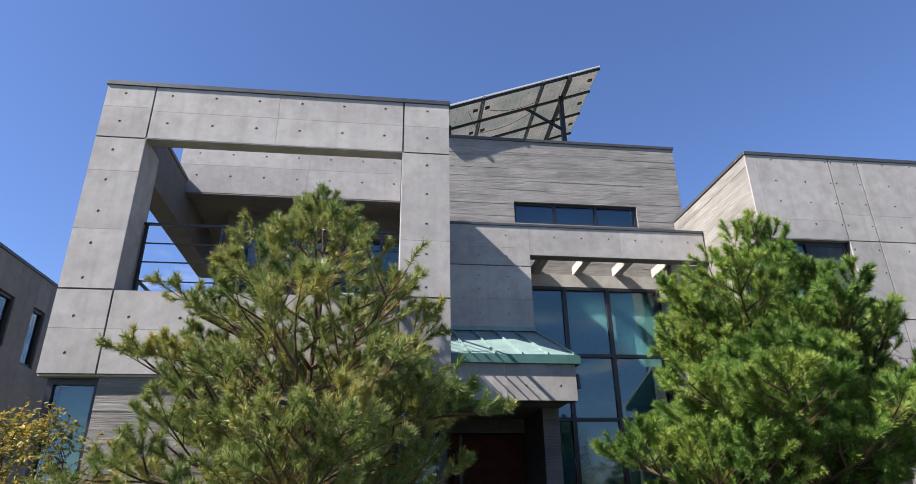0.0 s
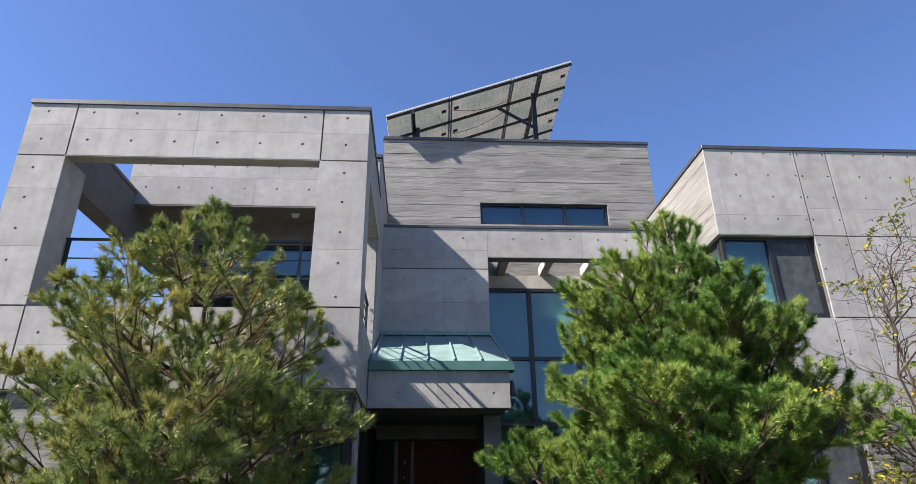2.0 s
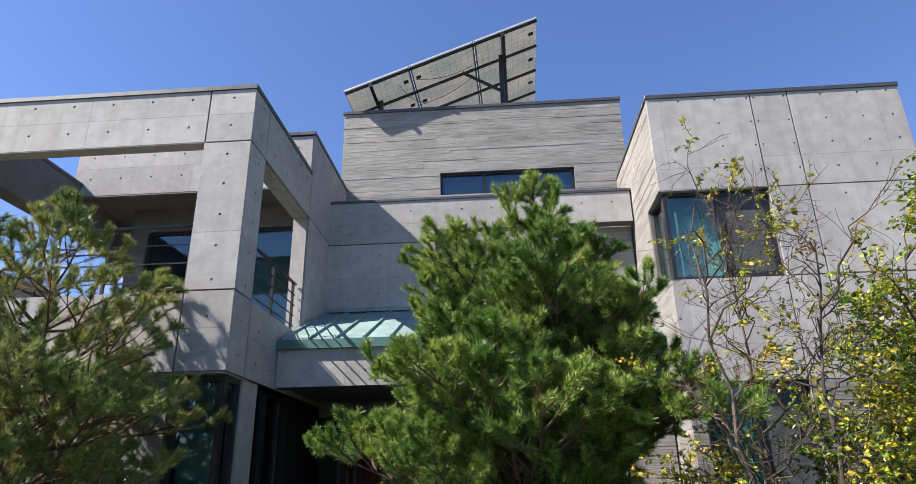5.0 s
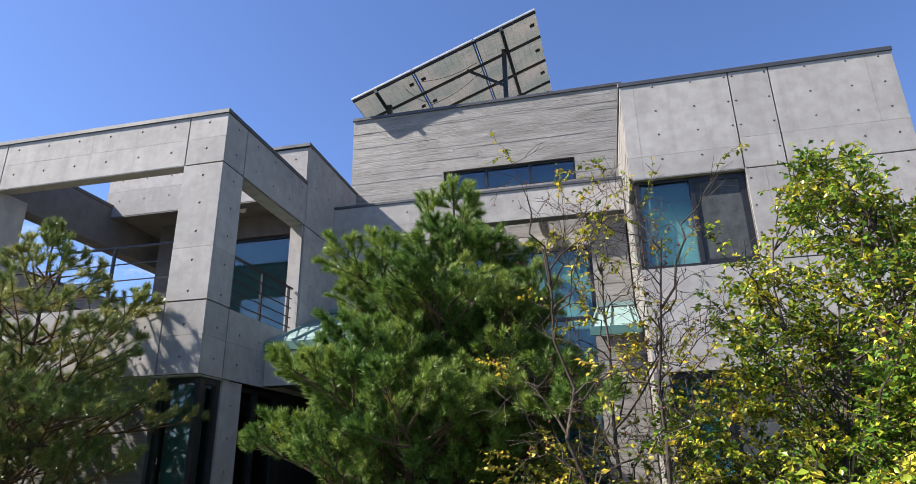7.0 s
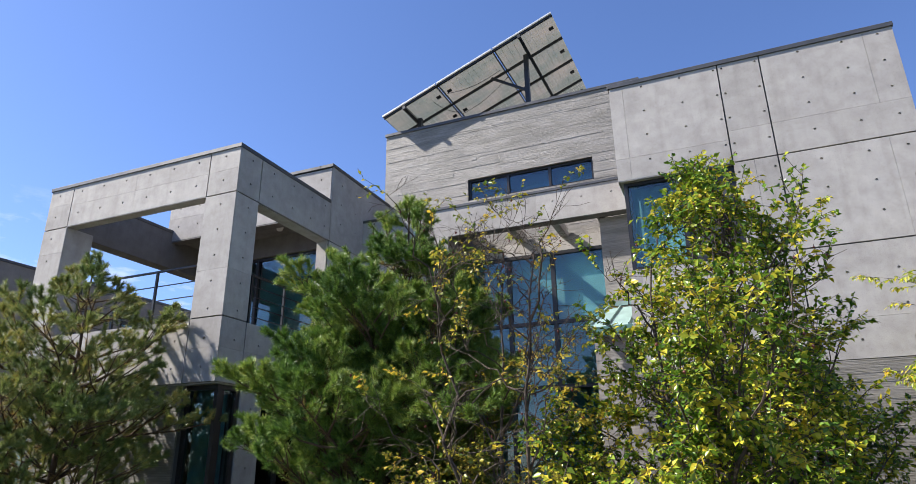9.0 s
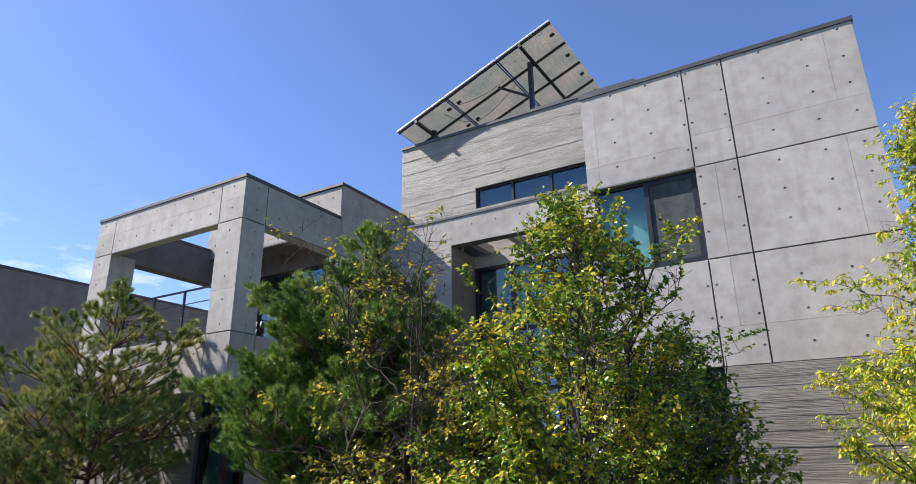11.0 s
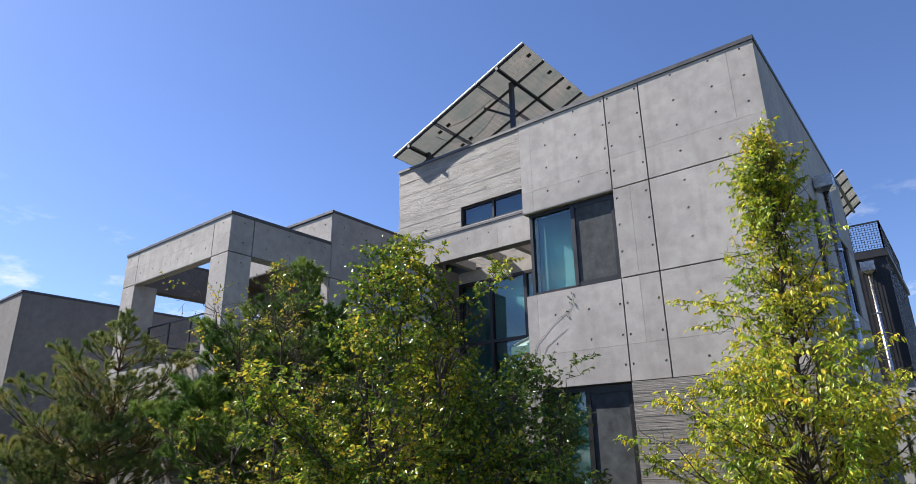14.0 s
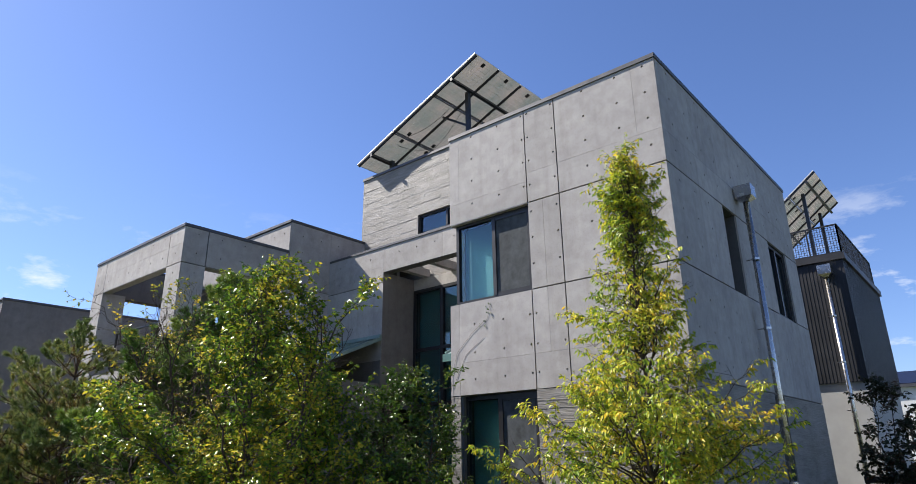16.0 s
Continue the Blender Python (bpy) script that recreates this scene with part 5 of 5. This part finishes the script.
        for j in range(m):
            s = 0.35 + 0.65 * (j + rng.random()) / m
            p, d = along(path, min(0.999, s))
            d = unit(d)
            w = unit(d * 0.6 + rng.normal(size=3) * 0.5 + np.array([0, 0, 0.2]))
            twig(wood, p, w, reach * rng.uniform(0.45, 1.1) * (1.15 - 0.4 * s), 1, gone)
        twig(wood, tip, unit(path[-1] - path[-2]), reach * 0.7, 1, False)
        part("branch", wood.mesh("branch", bark or BARK), t)
    q1, q2 = leaves(pts, ways, size[0], size[1], rng, droop)
    part("leaves", leaf_mesh("leaves", q1, q2, mat), t, kind="stuff")
    if berries:
        sh = Shape()
        for x, y, z in berries:
            s = rng.uniform(0.009, 0.014)
            sh.add([(x + s, y, z), (x - s, y, z), (x, y + s, z), (x, y - s, z), (x, y, z + s * 1.2), (x, y, z - s * 1.2)],
                   [(0, 2, 4), (2, 1, 4), (1, 3, 4), (3, 0, 4), (2, 0, 5), (1, 2, 5), (3, 1, 5), (0, 3, 5)])
        part("fruit", sh.mesh("fruit", fruit), t, "small dark red fruit", kind="stuff")
    return t


NEEDLE_A = leaf_mat("grey_green_needles", [(0.0, (0.095, 0.135, 0.04)), (0.5, (0.2, 0.255, 0.07)), (0.85, (0.35, 0.38, 0.13)), (1.0, (0.45, 0.36, 0.11))], 0.15, 0.4)
NEEDLE_B = leaf_mat("fresh_green_needles", [(0.0, (0.045, 0.1, 0.018)), (0.5, (0.13, 0.225, 0.035)), (0.85, (0.25, 0.35, 0.075)), (1.0, (0.35, 0.4, 0.1))], 0.14, 0.5)
NEEDLE_DRY = leaf_mat("dry_needles", [(0.0, (0.2, 0.13, 0.045)), (0.7, (0.36, 0.25, 0.08)), (1.0, (0.2, 0.2, 0.06))], 0.2, 0.6)
LEAF_MIX = leaf_mat("green_and_yellow_leaves", [(0.0, (0.06, 0.13, 0.016)), (0.4, (0.15, 0.245, 0.028)), (0.72, (0.34, 0.37, 0.037)), (1.0, (0.55, 0.46, 0.05))], 0.32, 0.26)
LEAF_TWIG = leaf_mat("yellowing_leaves", [(0.0, (0.1, 0.16, 0.025)), (0.4, (0.24, 0.26, 0.035)), (1.0, (0.56, 0.42, 0.05))], 0.35, 0.35)
LEAF_DARK = leaf_mat("deep_green_leaves", [(0.0, (0.035, 0.08, 0.014)), (0.7, (0.075, 0.14, 0.022)), (1.0, (0.16, 0.2, 0.03))], 0.25, 0.3)
LEAF_LIME = leaf_mat("lime_leaves", [(0.0, (0.14, 0.24, 0.025)), (0.4, (0.34, 0.41, 0.036)), (0.8, (0.55, 0.53, 0.042)), (1.0, (0.68, 0.5, 0.05))], 0.42, 0.35)
LEAF_HEDGE = leaf_mat("autumn_shrub_leaves", [(0.0, (0.1, 0.12, 0.03)), (0.5, (0.26, 0.24, 0.05)), (1.0, (0.45, 0.32, 0.07))], 0.35, 0.5)
LEAF_FAR = leaf_mat("dark_reddish_leaves", [(0.0, (0.02, 0.03, 0.012)), (0.7, (0.04, 0.045, 0.02)), (1.0, (0.08, 0.04, 0.025))], 0.25, 0.5)
FRUIT = plain_mat("dark_red_fruit", (0.1, 0.02, 0.015), 0.35, 0, 0.3, 30)

pine("pine_tree", (-0.54, 6.55), "open grey-green pine with dry inner needles before the house", 5.03,
     [(0.6, 2.1), (1.8, 2.25), (2.6, 2.15), (3.3, 1.7), (4.0, 1.1), (4.5, 0.6), (4.9, 0.2), (5.2, 0.05)], 4, 11, 5, 120, 0.082, NEEDLE_A, 0.45, NEEDLE_DRY, 0.3, (0.0, 0.1),
     ((-0.5, -0.1, 4.0, 4.75), (0.55, -0.2, 3.9, 4.65), (-1.3, -1.3, 2.6, 3.35), (1.1, -1.3, 2.7, 3.7), (1.7, 0.0, 2.3, 3.1)), 0.77)
pine("pine_tree", (4.7, 6.9), "dense fresh green pine beside the entrance path", 5.08,
     [(0.5, 1.9), (1.6, 2.0), (2.6, 1.95), (3.4, 1.6), (4.0, 1.05), (4.5, 0.55), (4.9, 0.2), (5.2, 0.05)], 9, 15, 6, 120, 0.078, NEEDLE_B, 0.12, NEEDLE_DRY, 0.235, (0.17, -0.05),
     ((-0.35, -0.1, 4.0, 4.85), (0.5, -0.15, 4.1, 4.95), (0.75, 0.1, 3.9, 4.75), (1.1, -0.85, 3.0, 3.8), (-0.95, -0.3, 3.5, 4.3), (-1.4, -0.5, 2.9, 3.75)))
leafy("twiggy_tree", (6.5, 5.3), "twiggy tree with few yellowing leaves and small dark fruit", "tree",
      [(0.5, 1.1), (1.8, 1.3), (2.6, 1.3), (3.2, 0.95), (3.8, 0.6), (4.2, 0.2)], 21, 150, 0.017, (0.046, 0.029), LEAF_TWIG, BARK, ((-0.3, -0.1), (0.3, -0.1), (0.0, 0.25)), 0.2, 0.3, (1, 0.9), 0.2, 0.7, 0.42, 1.8, 1.0,
      ((5.88, 4.47, 4.1), (7.37, 4.6, 3.9), (6.2, 4.7, 3.8), (6.9, 4.95, 3.95), (6.6, 5.3, 4.2)), FRUIT, 0.24, 1.0)
leafy("leafy_tree", (8.05, 5.55), "bushy tree with green and yellow leaves", "tree",
      [(0.4, 1.25), (1.4, 1.55), (2.4, 1.55), (3.1, 1.25), (3.6, 0.85), (4.0, 0.4), (4.25, 0.12)], 22, 260, 0.0155, (0.054, 0.034), LEAF_MIX, BARK, ((-0.3, 0.0), (0.35, 0.1), (0.05, 0.3), (0.1, -0.25)), 0.02, 0.3, (1, 1), 0.2, 0.75, 0.44, 1.45, 0.1,
      ((8.51, 5.46, 4.2), (9.15, 6.1, 3.95), (9.24, 5.79, 3.42), (8.4, 5.3, 3.95)), FRUIT, 0.14, 1.3, (0.35, 0.0))
leafy("dark_shrub", (8.9, 7.1), "dense dark green shrub at the house corner", "shrub",
      [(0.3, 0.85), (1.2, 1.0), (2.2, 0.9), (2.8, 0.6), (3.1, 0.15)], 23, 130, 0.015, (0.052, 0.032), LEAF_DARK, BARK, ((-0.2, 0), (0.2, 0.1), (0, -0.2)), 0.0, 0.25, (0.9, 1), 0.25, 0.6, 0.36, 1.0, 0.0, ((9.47, 7.27, 3.1),))
leafy("lime_tree", (11.35, 8.45), "slender lime-green tree turning yellow by the wall", "tree",
      [(0.5, 1.1), (1.5, 1.45), (2.3, 1.55), (2.8, 1.5), (3.2, 1.05), (3.5, 0.6), (4.2, 0.55), (4.6, 0.3), (5.0, 0.4), (5.55, 0.06)], 24, 430, 0.016, (0.068, 0.025), LEAF_LIME, BARK, ((0, 0),), 0.0, 0.8, (1.05, 0.9), 0.1, 0.6, 0.33, 1.6, 0.45,
      ((10.25, 8.95, 4.0), (10.5, 8.8, 3.6), (12.3, 9.4, 2.9), (12.45, 9.2, 2.6)), None, 0.13, 1.0, (0.26, -0.42))
leafy("autumn_shrub", (-3.2, 6.7), "low yellowing shrub at the plot edge", "shrub",
      [(0.3, 0.9), (1.2, 1.05), (2.0, 0.85), (2.5, 0.25)], 25, 110, 0.018, (0.05, 0.032), LEAF_HEDGE, BARK, ((-0.2, 0), (0.2, 0.1), (0, -0.2)), 0.0, 0.2, (1.2, 1), 0.2, 0.6, 0.34)
leafy("small_tree", (12.35, 18.2), "small dark-leaved tree beside the charcoal house", "tree",
      [(1.4, 0.4), (2.2, 0.75), (3.0, 0.7), (3.7, 0.2)], 26, 45, 0.03, (0.1, 0.06), LEAF_FAR, BARK, ((-0.1, 0), (0.1, 0)), 0.05, 0.3, (1, 1), 0.15, 0.6, 0.4)
rng_v = np.random.default_rng(41)
vp = [(8.0 + rng_v.uniform(-0.07, 0.09), 9.944, 4.42 + rng_v.uniform(0, 0.28)) for k in range(9)] + [(7.85 + rng_v.uniform(-0.1, 0.1), 9.944, 4.35 + rng_v.uniform(-0.05, 0.05)) for k in range(8)]
v1, v2 = leaves(vp, [(0.4, -0.05, -0.3)] * len(vp), 0.04, 0.026, rng_v, 0.3)
part("leaves", leaf_mesh("leaves", v1, v2, LEAF_DARK), vine, kind="stuff")
